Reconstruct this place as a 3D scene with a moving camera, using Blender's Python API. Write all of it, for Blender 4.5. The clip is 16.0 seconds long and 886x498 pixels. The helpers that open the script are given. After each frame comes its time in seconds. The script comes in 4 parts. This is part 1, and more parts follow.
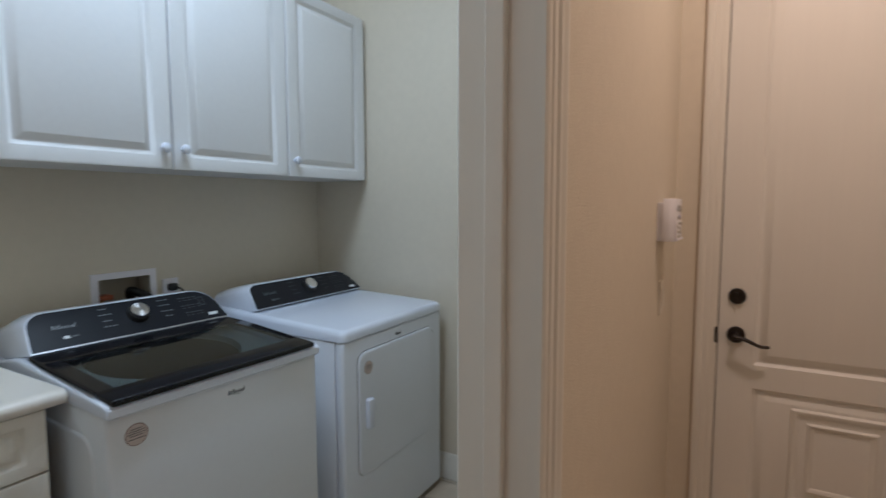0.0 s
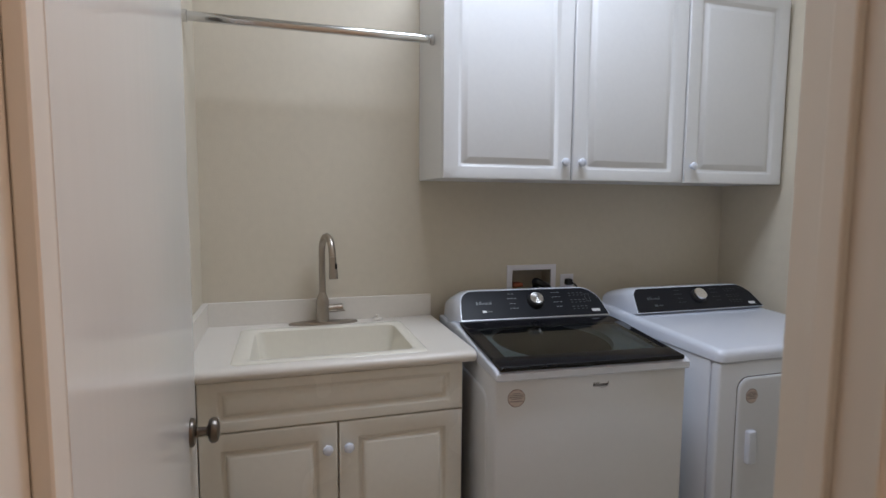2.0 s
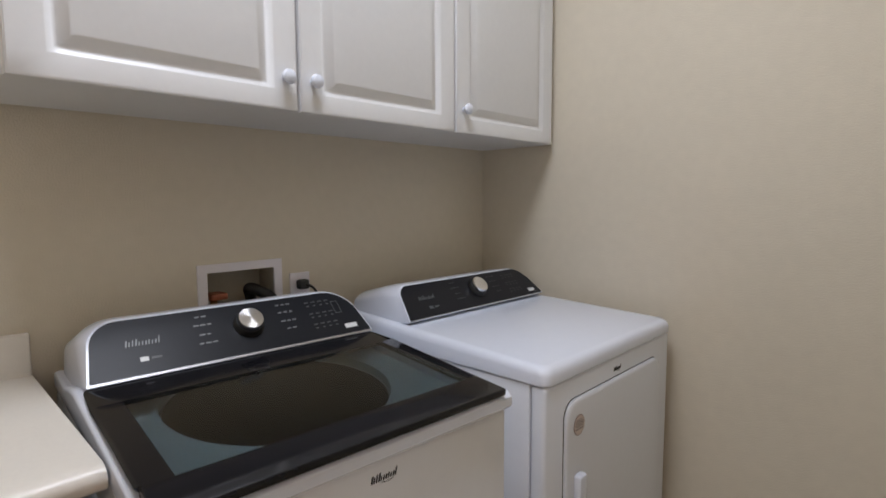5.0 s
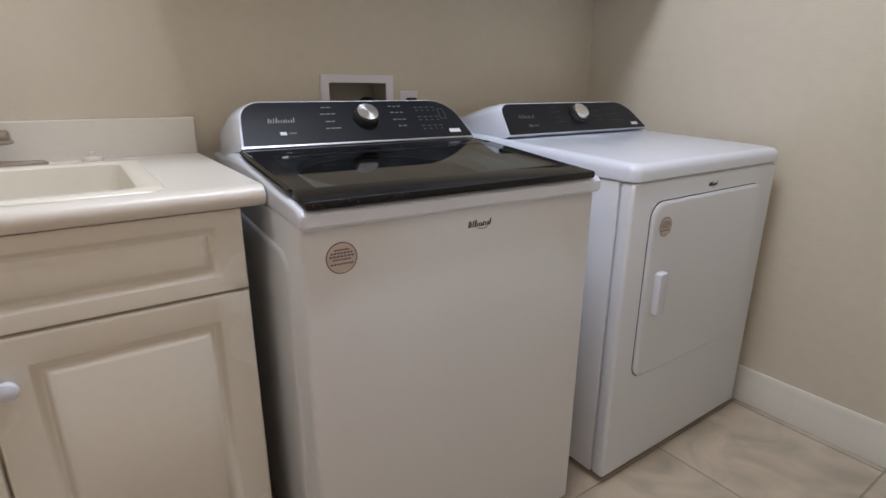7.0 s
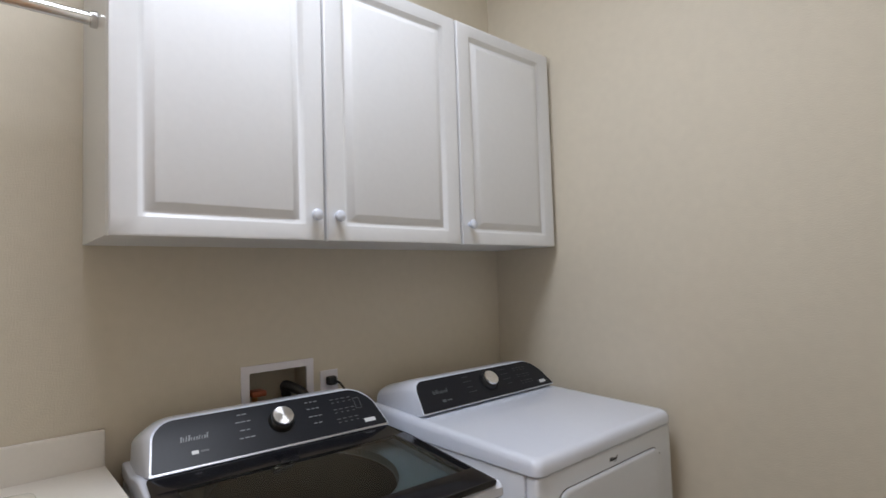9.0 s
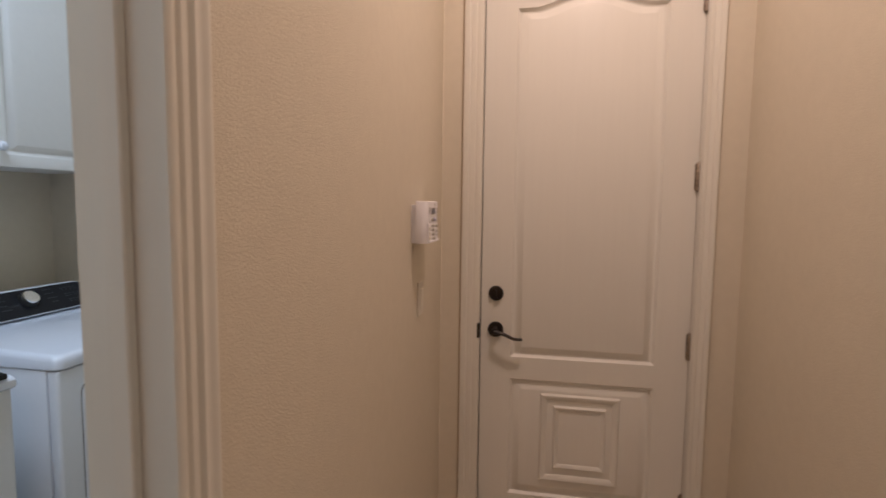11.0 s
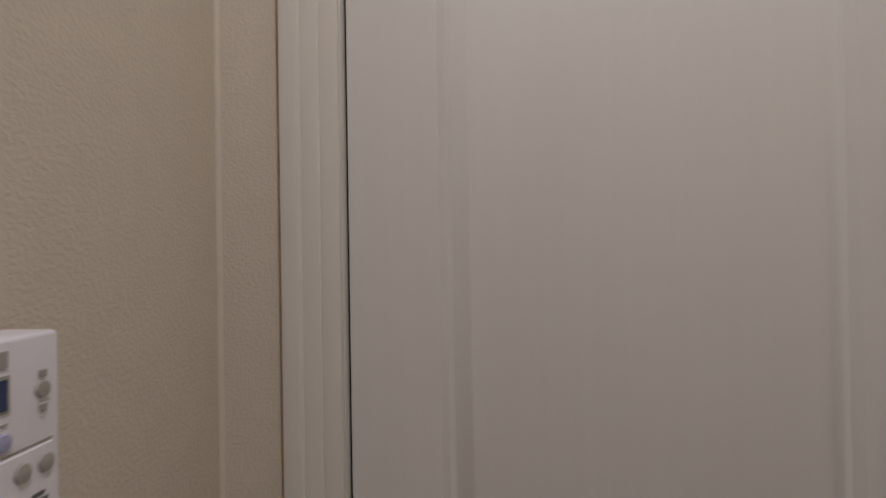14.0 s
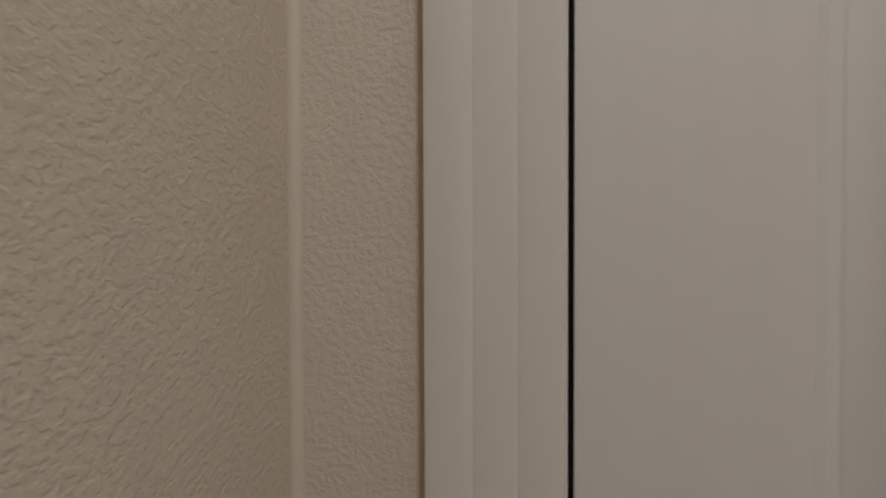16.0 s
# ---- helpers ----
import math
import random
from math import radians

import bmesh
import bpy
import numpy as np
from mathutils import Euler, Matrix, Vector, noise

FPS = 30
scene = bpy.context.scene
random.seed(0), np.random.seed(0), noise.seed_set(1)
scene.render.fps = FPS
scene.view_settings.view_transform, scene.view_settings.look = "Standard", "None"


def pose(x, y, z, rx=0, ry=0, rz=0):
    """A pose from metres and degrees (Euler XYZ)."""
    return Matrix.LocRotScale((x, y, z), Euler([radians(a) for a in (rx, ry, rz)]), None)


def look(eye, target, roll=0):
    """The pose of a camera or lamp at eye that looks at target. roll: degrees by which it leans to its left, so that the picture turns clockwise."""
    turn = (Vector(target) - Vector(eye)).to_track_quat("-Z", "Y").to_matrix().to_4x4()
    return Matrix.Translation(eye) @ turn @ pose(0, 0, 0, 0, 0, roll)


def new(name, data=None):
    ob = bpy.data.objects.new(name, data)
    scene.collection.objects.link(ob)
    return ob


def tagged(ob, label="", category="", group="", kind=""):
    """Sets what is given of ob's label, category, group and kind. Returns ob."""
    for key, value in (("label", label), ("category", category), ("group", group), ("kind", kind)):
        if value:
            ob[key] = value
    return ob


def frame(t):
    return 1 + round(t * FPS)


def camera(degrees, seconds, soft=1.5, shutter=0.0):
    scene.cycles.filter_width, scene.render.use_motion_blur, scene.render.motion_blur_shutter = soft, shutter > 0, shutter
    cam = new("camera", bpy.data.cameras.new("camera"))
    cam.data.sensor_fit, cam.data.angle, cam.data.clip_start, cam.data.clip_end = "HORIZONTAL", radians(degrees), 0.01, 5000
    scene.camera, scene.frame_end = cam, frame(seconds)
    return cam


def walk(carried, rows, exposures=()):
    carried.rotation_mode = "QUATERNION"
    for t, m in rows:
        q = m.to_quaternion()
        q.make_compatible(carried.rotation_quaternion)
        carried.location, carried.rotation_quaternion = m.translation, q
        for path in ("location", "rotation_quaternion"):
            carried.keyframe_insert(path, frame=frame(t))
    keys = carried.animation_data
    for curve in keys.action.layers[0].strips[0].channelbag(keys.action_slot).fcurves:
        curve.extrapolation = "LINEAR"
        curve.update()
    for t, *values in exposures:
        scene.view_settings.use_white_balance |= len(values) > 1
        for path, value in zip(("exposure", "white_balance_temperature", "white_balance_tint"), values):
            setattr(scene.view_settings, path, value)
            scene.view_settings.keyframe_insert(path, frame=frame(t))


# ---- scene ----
cam = camera(79.9, 16.0, soft=1.5, shutter=0.25)
PATH = [
    (0, (2.109, 1.466, 1.4), (1.126, 3.2, 1.228), -0.1),
    (0.5, (2.169, 1.536, 1.405), (0.702, 2.883, 1.221), -0.4),
    (1, (2.313, 1.553, 1.433), (0.517, 2.412, 1.235), -0.8),
    (1.5, (2.384, 1.54, 1.439), (0.494, 2.161, 1.237), -0.4),
    (2, (2.274, 1.522, 1.435), (0.366, 2.093, 1.254), 0.4),
    (2.5, (1.991, 1.507, 1.435), (0.097, 2.122, 1.255), 0.7),
    (3, (1.751, 1.603, 1.421), (-0.129, 2.26, 1.24), 0.8),
    (3.5, (1.543, 1.715, 1.417), (-0.295, 2.488, 1.264), 0.8),
    (4, (1.442, 1.855, 1.423), (-0.253, 2.911, 1.308), 0.7),
    (4.5, (1.451, 1.95, 1.406), (0.006, 3.33, 1.306), 0.3),
    (5, (1.485, 1.95, 1.312), (0.103, 3.384, 1.127), -0.3),
    (7.3, (1.613, 1.849, 1.103), (0.024, 2.908, 0.511), -0.4),
    (7.5, (1.597, 1.861, 1.151), (-0.023, 2.941, 0.692), -0.3),
    (7.8, (1.576, 1.883, 1.228), (-0.073, 2.989, 0.991), -0.5),
    (8, (1.576, 1.894, 1.283), (-0.076, 3.018, 1.186), -0.5),
    (8.2, (1.587, 1.902, 1.332), (-0.056, 3.042, 1.367), -0.5),
    (10.3, (2.061, 1.739, 1.424), (1.192, 3.538, 1.345), -1.1),
    (10.5, (2.11, 1.709, 1.408), (1.416, 3.581, 1.29), -0.6),
    (11, (2.281, 1.623, 1.409), (1.914, 3.582, 1.235), 0.7),
    (11.5, (2.356, 1.612, 1.403), (2.184, 3.598, 1.241), 0.6),
    (12, (2.322, 1.803, 1.422), (2.249, 3.797, 1.282), -0.4),
    (12.5, (2.299, 2.107, 1.457), (2.299, 4.103, 1.332), -0.8),
    (13, (2.316, 2.419, 1.47), (2.342, 4.416, 1.371), -0.8),
    (13.5, (2.268, 2.749, 1.479), (2.214, 4.747, 1.408), -0.7),
    (14, (2.187, 3.055, 1.459), (2.138, 5.054, 1.472), -0.9),
    (14.5, (2.134, 3.294, 1.461), (1.904, 5.281, 1.47), -0.9),
    (15, (2.078, 3.461, 1.467), (1.658, 5.416, 1.454), -0.3),
    (15.5, (2.061, 3.503, 1.479), (1.53, 5.431, 1.465), -0.6),
    (16, (2.047, 3.452, 1.479), (1.532, 5.384, 1.439), -0.2),
]
EXPOSURES = [
    (0.0, -0.30, 4760, 2), (0.5, -0.2, 5080, 5), (1.5, -0.2, 5250, 9), (2.0, -0.27, 5240, 10), (3.0, -0.32, 5360, 11), (3.5, -0.33, 5420, 11), (4.5, -0.22, 5560, 11),
    (5.2, 0.06, 5600, 12), (7.3, 0.28, 5420, 12), (7.8, 0.15, 5420, 12), (8.2, 0.08, 5420, 12), (10.3, -0.22, 5700, 7), (11.0, -0.15, 4930, 5),
    (11.5, -0.18, 4300, 1), (12.0, -0.25, 3990, -1), (13.0, -0.44, 3980, -6), (14.0, -0.55, 3990, -5), (15.0, -0.53, 3980, -3), (16.0, -0.48, 3990, -8),
]
LAUNDRY_W, LAUNDRY_RGB = 20, (1.0, 0.96, 0.93)
HALL_W, HALL_RGB = 22, (1.0, 0.62, 0.41)
walk(cam, [(t, look(eye, target, roll)) for t, eye, target, roll in PATH], EXPOSURES)

# ---- light ----
world = bpy.data.worlds.new("world")
scene.world = world
world.use_nodes = True
world.node_tree.nodes["Background"].inputs[0].default_value = (0.5, 0.45, 0.4, 1)
world.node_tree.nodes["Background"].inputs[1].default_value = 0.02


def ceiling_lamp(name, place, size, watts, colour):
    data = bpy.data.lights.new(name, "AREA")
    data.shape, data.size, data.size_y, data.energy, data.color = ("RECTANGLE" if size[0] != size[1] else "DISK"), size[0], size[1], watts, colour
    lamp = new(name, data)
    lamp.location = place
    return lamp


ceiling_lamp("laundry_lamp", (0.88, 2.33, 2.955), (0.56, 0.85), LAUNDRY_W, LAUNDRY_RGB)
ceiling_lamp("hall_lamp", (2.46, 2.86, 3.025), (0.15, 0.15), HALL_W, HALL_RGB)
# added fill for the rear of the hall, an unseen source
ceiling_lamp("hall_fill_back", (2.46, 0.6, 3.025), (0.15, 0.15), HALL_W * 0.35, HALL_RGB)


# ---- materials ----
def material(name, colour, rough=0.5, metal=0.0, vary=0.06, grain=9.0, bump=0.0, bump_scale=120.0, depth=0.001, coat=0.0, stretch=(1, 1, 1)):
    """Base colour with stains at a large and grain at a fine scale, and a fine relief."""
    m = bpy.data.materials.new(name)
    m.use_nodes = True
    nt = m.node_tree
    b = nt.nodes["Principled BSDF"]
    b.inputs["Roughness"].default_value, b.inputs["Metallic"].default_value = rough, metal
    b.inputs["Coat Weight"].default_value = coat
    co = nt.nodes.new("ShaderNodeTexCoord")
    mp = nt.nodes.new("ShaderNodeMapping")
    mp.inputs["Scale"].default_value = stretch
    nt.links.new(co.outputs["Object"], mp.inputs[0])
    big, fine = nt.nodes.new("ShaderNodeTexNoise"), nt.nodes.new("ShaderNodeTexNoise")
    big.inputs["Scale"].default_value, big.inputs["Detail"].default_value = grain * 0.25, 3
    fine.inputs["Scale"].default_value, fine.inputs["Detail"].default_value = grain * 6, 5
    for n in (big, fine):
        nt.links.new(mp.outputs[0], n.inputs["Vector"])
    mix = nt.nodes.new("ShaderNodeMath")
    mix.operation = "ADD"
    nt.links.new(big.outputs[0], mix.inputs[0])
    nt.links.new(fine.outputs[0], mix.inputs[1])
    half = nt.nodes.new("ShaderNodeMapRange")
    half.inputs["From Min"].default_value, half.inputs["From Max"].default_value = 0.6, 1.4
    half.inputs["To Min"].default_value, half.inputs["To Max"].default_value = 1 - vary, 1 + vary
    nt.links.new(mix.outputs[0], half.inputs[0])
    mul = nt.nodes.new("ShaderNodeMix")
    mul.data_type, mul.blend_type = "RGBA", "MULTIPLY"
    mul.inputs[0].default_value = 1
    mul.inputs[6].default_value = (*colour, 1)
    nt.links.new(half.outputs[0], mul.inputs[7])
    nt.links.new(mul.outputs[2], b.inputs["Base Color"])
    r = nt.nodes.new("ShaderNodeMapRange")
    r.inputs["To Min"].default_value, r.inputs["To Max"].default_value = max(rough - 0.025, 0.02), min(rough + 0.025, 1)
    nt.links.new(big.outputs[0], r.inputs[0])
    nt.links.new(r.outputs[0], b.inputs["Roughness"])
    if bump:
        rel = nt.nodes.new("ShaderNodeTexNoise")
        rel.inputs["Scale"].default_value, rel.inputs["Detail"].default_value = bump_scale, 3
        nt.links.new(mp.outputs[0], rel.inputs["Vector"])
        bp = nt.nodes.new("ShaderNodeBump")
        bp.inputs["Strength"].default_value, bp.inputs["Distance"].default_value = bump, depth
        nt.links.new(rel.outputs[0], bp.inputs["Height"])
        nt.links.new(bp.outputs[0], b.inputs["Normal"])
    return m


def plaster(name, colour):
    """Painted wall with a knocked-down, orange-peel texture: flat-topped islands with crisp edges and fine pits."""
    m = material(name, colour, 0.62, vary=0.035, grain=5)
    nt = m.node_tree
    b = nt.nodes["Principled BSDF"]
    co = nt.nodes.new("ShaderNodeTexCoord")
    n1, n2, n3 = (nt.nodes.new("ShaderNodeTexNoise") for _ in range(3))
    for n, s, d, dist in ((n1, 225, 2, 0.15), (n2, 480, 2, 0.0), (n3, 70, 2, 0.3)):
        n.inputs["Scale"].default_value, n.inputs["Detail"].default_value, n.inputs["Distortion"].default_value = s, d, dist
        nt.links.new(co.outputs["Object"], n.inputs["Vector"])
    ramp = nt.nodes.new("ShaderNodeMapRange")
    ramp.interpolation_type = "SMOOTHSTEP"
    ramp.inputs["From Min"].default_value, ramp.inputs["From Max"].default_value = 0.40, 0.60
    nt.links.new(n1.outputs[0], ramp.inputs[0])
    a1, a2 = nt.nodes.new("ShaderNodeMath"), nt.nodes.new("ShaderNodeMath")
    a1.operation = a2.operation = "MULTIPLY_ADD"
    a1.inputs[1].default_value = 0.35
    a2.inputs[1].default_value = 0.6
    nt.links.new(n2.outputs[0], a1.inputs[0])
    nt.links.new(ramp.outputs[0], a1.inputs[2])
    nt.links.new(n3.outputs[0], a2.inputs[0])
    nt.links.new(a1.outputs[0], a2.inputs[2])
    bp = nt.nodes.new("ShaderNodeBump")
    bp.inputs["Strength"].default_value, bp.inputs["Distance"].default_value = 0.30, 0.0009
    nt.links.new(a2.outputs[0], bp.inputs["Height"])
    nt.links.new(bp.outputs[0], b.inputs["Normal"])
    return m


def see_through(name, colour, rough=0.02):
    m = bpy.data.materials.new(name)
    m.use_nodes = True
    b = m.node_tree.nodes["Principled BSDF"]
    b.inputs["Base Color"].default_value = (*colour, 1)
    b.inputs["Roughness"].default_value = rough
    b.inputs["Transmission Weight"].default_value = 1
    b.inputs["IOR"].default_value = 1.45
    return m


def glowing(name, colour, strength):
    m = bpy.data.materials.new(name)
    m.use_nodes = True
    b = m.node_tree.nodes["Principled BSDF"]
    b.inputs["Base Color"].default_value = (*colour, 1)
    b.inputs["Emission Color"].default_value = (*colour, 1)
    b.inputs["Emission Strength"].default_value = strength
    return m


WALL = plaster("wall_paint", (0.648, 0.590, 0.474))
CEIL = material("ceiling_paint", (0.78, 0.76, 0.72), 0.8, bump=0.3, bump_scale=70)
TRIM = material("trim_paint", (0.73, 0.705, 0.635), 0.38, vary=0.03, bump=0.12, bump_scale=60, depth=0.0006, stretch=(1, 1, 0.06))
DOORP = material("door_paint", (0.73, 0.71, 0.655), 0.40, vary=0.02, bump=0.018, bump_scale=70, depth=0.0006, stretch=(1, 1, 0.05))
DOORG = material("gloss_door_paint", (0.69, 0.68, 0.645), 0.15, vary=0.02, bump=0.012, bump_scale=50, depth=0.0005, stretch=(1, 1, 0.08))
# near-black that carries the shade of gaps and seams in its colour
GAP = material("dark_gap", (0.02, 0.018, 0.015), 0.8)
CAB = material("cabinet_foil", (0.73, 0.735, 0.745), 0.34, vary=0.02, bump=0.06, bump_scale=40, depth=0.0006)
BASECAB = material("base_cabinet_foil", (0.78, 0.75, 0.665), 0.27, vary=0.025, bump=0.06, bump_scale=40, depth=0.0006)
COUNTER = material("cultured_marble", (0.765, 0.725, 0.655), 0.3, vary=0.03, grain=14)
SINKM = material("sink_composite", (0.80, 0.765, 0.66), 0.22, vary=0.03)
NICKEL = material("brushed_nickel", (0.42, 0.38, 0.33), 0.33, 1.0, vary=0.05, bump=0.2, bump_scale=300, depth=0.0003, stretch=(1, 1, 0.15))
CHROME = material("chrome", (0.62, 0.62, 0.62), 0.14, 1.0, vary=0.03)
BRONZE = material("oil_rubbed_bronze", (0.022, 0.017, 0.014), 0.36, 0.4, vary=0.25, grain=40)
PEWTER = material("aged_pewter", (0.17, 0.15, 0.13), 0.3, 1.0, vary=0.15, grain=40)
# one white: the laundry light's bluish cast is put into ENAMEL and ENAMELD
ENAMEL = material("white_enamel", (0.72, 0.76, 0.86), 0.2, vary=0.015, coat=0.3)
ENAMELD = material("white_enamel_cool_lit", (0.73, 0.76, 0.82), 0.33, vary=0.015)
ENAMELS = material("white_enamel_body", (0.75, 0.765, 0.79), 0.30, vary=0.015)
BLACKP = material("black_console", (0.010, 0.011, 0.015), 0.36, vary=0.12, grain=14)
BLACKP.node_tree.nodes["Principled BSDF"].inputs["Specular IOR Level"].default_value = 0.22
BLACKG = material("black_glass_frame", (0.008, 0.008, 0.010), 0.10, vary=0.1)
BLACKG.node_tree.nodes["Principled BSDF"].inputs["Specular IOR Level"].default_value = 0.32
TINT = see_through("tinted_glass", (0.42, 0.475, 0.49))
TINT.node_tree.nodes["Principled BSDF"].inputs["IOR"].default_value = 1.33
SILVER = material("satin_strip", (0.42, 0.42, 0.44), 0.38, 1.0, vary=0.05, grain=30)
SPUN = material("spun_aluminium", (0.78, 0.77, 0.76), 0.24, 1.0, vary=0.04, grain=30)
SPUN.node_tree.nodes["Principled BSDF"].inputs["Anisotropic"].default_value = 0.85
radial = SPUN.node_tree.nodes.new("ShaderNodeTangent")
radial.direction_type, radial.axis = "RADIAL", "Z"
SPUN.node_tree.links.new(radial.outputs[0], SPUN.node_tree.nodes["Principled BSDF"].inputs["Tangent"])
PRINT = material("grey_print", (0.22, 0.23, 0.24), 0.5)
DIMPRINT = material("dim_print", (0.09, 0.095, 0.1), 0.5)
FAINT = material("faint_print", (0.045, 0.047, 0.05), 0.5)
DARKLOGO = material("dark_chrome_badge", (0.06, 0.06, 0.065), 0.25, 0.7)
LABEL = material("white_label", (0.72, 0.73, 0.74), 0.5)
STICK = material("pink_grey_sticker", (0.62, 0.54, 0.50), 0.55, vary=0.08)
STICKR = material("sticker_ring", (0.20, 0.12, 0.11), 0.55)
INK = material("sticker_ink", (0.14, 0.13, 0.14), 0.6)
DECK = material("washer_deck", (0.46, 0.52, 0.55), 0.4)
# not metallic: the shade inside the steel tub is put into a near-black colour
TUB = material("shaded_steel_tub", (0.012, 0.011, 0.010), 0.5, 0.0)
PLASTIC = material("white_plastic", (0.80, 0.78, 0.82), 0.36, vary=0.015)
IVORY = material("ivory_plastic", (0.70, 0.655, 0.56), 0.4, vary=0.02)
KEYGREY = material("grey_keys", (0.40, 0.38, 0.34), 0.5, vary=0.1)
KEYBLUE = material("lilac_keys", (0.42, 0.42, 0.62), 0.5)
LCD = material("blue_display", (0.035, 0.05, 0.14), 0.15)
BLACKR = material("black_rubber", (0.012, 0.012, 0.012), 0.5)
RED = material("red_valve", (0.36, 0.11, 0.05), 0.4)
BRASS = material("brass_valve", (0.50, 0.30, 0.12), 0.35, 0.9)
GALV = material("box_inside", (0.46, 0.43, 0.35), 0.6)
WOOD = material("stained_wood", (0.37, 0.125, 0.036), 0.42, vary=0.22, grain=7, bump=0.2, bump_scale=60, stretch=(6, 0.5, 6))
AMBER = see_through("amber_glass", (0.86, 0.40, 0.05), 0.03)
HINGE = material("hinge_steel", (0.30, 0.25, 0.20), 0.36, 0.85, vary=0.12, grain=30)
GROUT = material("grout", (0.36, 0.31, 0.24), 0.85, bump=0.5, bump_scale=200)
LITE_L = glowing("laundry_diffuser", (1.0, 0.93, 0.82), 3.0)
LITE_H = glowing("hall_diffuser", (1.0, 0.78, 0.52), 3.0)


def travertine():
    m = material("travertine_tile", (0.50, 0.43, 0.33), 0.42, vary=0.10, grain=7, bump=0.15, bump_scale=60)
    nt = m.node_tree
    info, r = nt.nodes.new("ShaderNodeObjectInfo"), nt.nodes.new("ShaderNodeMapRange")
    r.inputs["To Min"].default_value, r.inputs["To Max"].default_value = 0.9, 1.08
    nt.links.new(info.outputs["Random"], r.inputs[0])
    co, n = nt.nodes.new("ShaderNodeTexCoord"), nt.nodes.new("ShaderNodeTexNoise")
    geo = nt.nodes.new("ShaderNodeNewGeometry")
    n.inputs["Scale"].default_value, n.inputs["Detail"].default_value, n.inputs["Distortion"].default_value = 5, 8, 1.2
    nt.links.new(geo.outputs["Position"], n.inputs["Vector"])
    r2 = nt.nodes.new("ShaderNodeMapRange")
    r2.inputs["From Min"].default_value, r2.inputs["From Max"].default_value = 0.35, 0.65
    r2.inputs["To Min"].default_value, r2.inputs["To Max"].default_value = 0.80, 1.16
    nt.links.new(n.outputs[0], r2.inputs[0])
    k = nt.nodes.new("ShaderNodeMath")
    k.operation = "MULTIPLY"
    nt.links.new(r.outputs[0], k.inputs[0])
    nt.links.new(r2.outputs[0], k.inputs[1])
    mul = nt.nodes.new("ShaderNodeMix")
    mul.data_type, mul.blend_type = "RGBA", "MULTIPLY"
    mul.inputs[0].default_value = 1
    mul.inputs[6].default_value = (0.50, 0.43, 0.33, 1)
    nt.links.new(k.outputs[0], mul.inputs[7])
    nt.links.new(mul.outputs[2], nt.nodes["Principled BSDF"].inputs["Base Color"])
    return m


CAULK = material("brown_caulk", (0.50, 0.39, 0.26), 0.7, vary=0.15)
SMOOTHW = material("smooth_wall_paint", (0.648, 0.590, 0.474), 0.6, vary=0.04)
TILE = travertine()


# ---- mesh helpers ----
def thing(name, place, label, category, group="", kind=""):
    ob = new(name)
    ob.location = place
    ob.empty_display_size = 0.05
    return tagged(ob, label, category, group, kind)


def root_place(ob):
    p = Vector((0, 0, 0))
    while ob:
        p += ob.location
        ob = ob.parent
    return p


def part(name, bm, mat, parent=None, label="", smooth=False):
    """Links a bmesh, given in world places, as one mesh object under a thing or part."""
    base = root_place(parent)
    bmesh.ops.translate(bm, verts=bm.verts, vec=-base)
    bmesh.ops.recalc_face_normals(bm, faces=bm.faces)
    me = bpy.data.meshes.new(name)
    for f in bm.faces:
        f.smooth = smooth
    bm.to_mesh(me)
    bm.free()
    me.materials.append(mat)
    if smooth:
        me.set_sharp_from_angle(angle=radians(38))
    ob = new(name, me)
    ob.parent = parent
    if label:
        tagged(ob, label)
    return ob


def structure(name, bm, mat, label="", category="", smooth=False):
    return tagged(part(name, bm, mat, None, "", smooth), label, category, "", "structure")


def box(x0, y0, z0, x1, y1, z1, bevel=0.0, seg=2, bm=None):
    bm2 = bmesh.new()
    bmesh.ops.create_cube(bm2, size=1, matrix=Matrix.Translation(((x0 + x1) / 2, (y0 + y1) / 2, (z0 + z1) / 2)) @ Matrix.Diagonal((x1 - x0, y1 - y0, z1 - z0, 1)))
    if bevel:
        bmesh.ops.bevel(bm2, geom=bm2.edges[:], offset=bevel, segments=seg, affect="EDGES", profile=0.5)
    return join(bm, bm2)


def join(bm, other):
    if bm is None:
        return other
    table = {v: bm.verts.new(v.co) for v in other.verts}
    for f in other.faces:
        bm.faces.new([table[v] for v in f.verts])
    other.free()
    return bm


def frame_of(axis):
    """A basis whose third axis is the given one."""
    w = Vector(axis).normalized()
    u = Vector((0, 0, 1)).cross(w) if abs(w.z) < 0.9 else Vector((0, 1, 0)).cross(w)
    u.normalize()
    return u, w.cross(u), w


def lathe(base, axis, profile, n=24, bm=None, squash=1.0):
    """Turned shape: profile of (radius, height) along the axis from base."""
    bm = bm or bmesh.new()
    u, v, w = frame_of(axis)
    rings = []
    for r, h in profile:
        c = Vector(base) + w * h
        rings.append([bm.verts.new(c + (u * math.cos(a) + v * math.sin(a) * squash) * max(r, 1e-5)) for a in (2 * math.pi * i / n for i in range(n))])
    for a, b in zip(rings, rings[1:]):
        for i in range(n):
            bm.faces.new((a[i], a[(i + 1) % n], b[(i + 1) % n], b[i]))
    bm.faces.new(rings[0][::-1])
    bm.faces.new(rings[-1])
    return bm


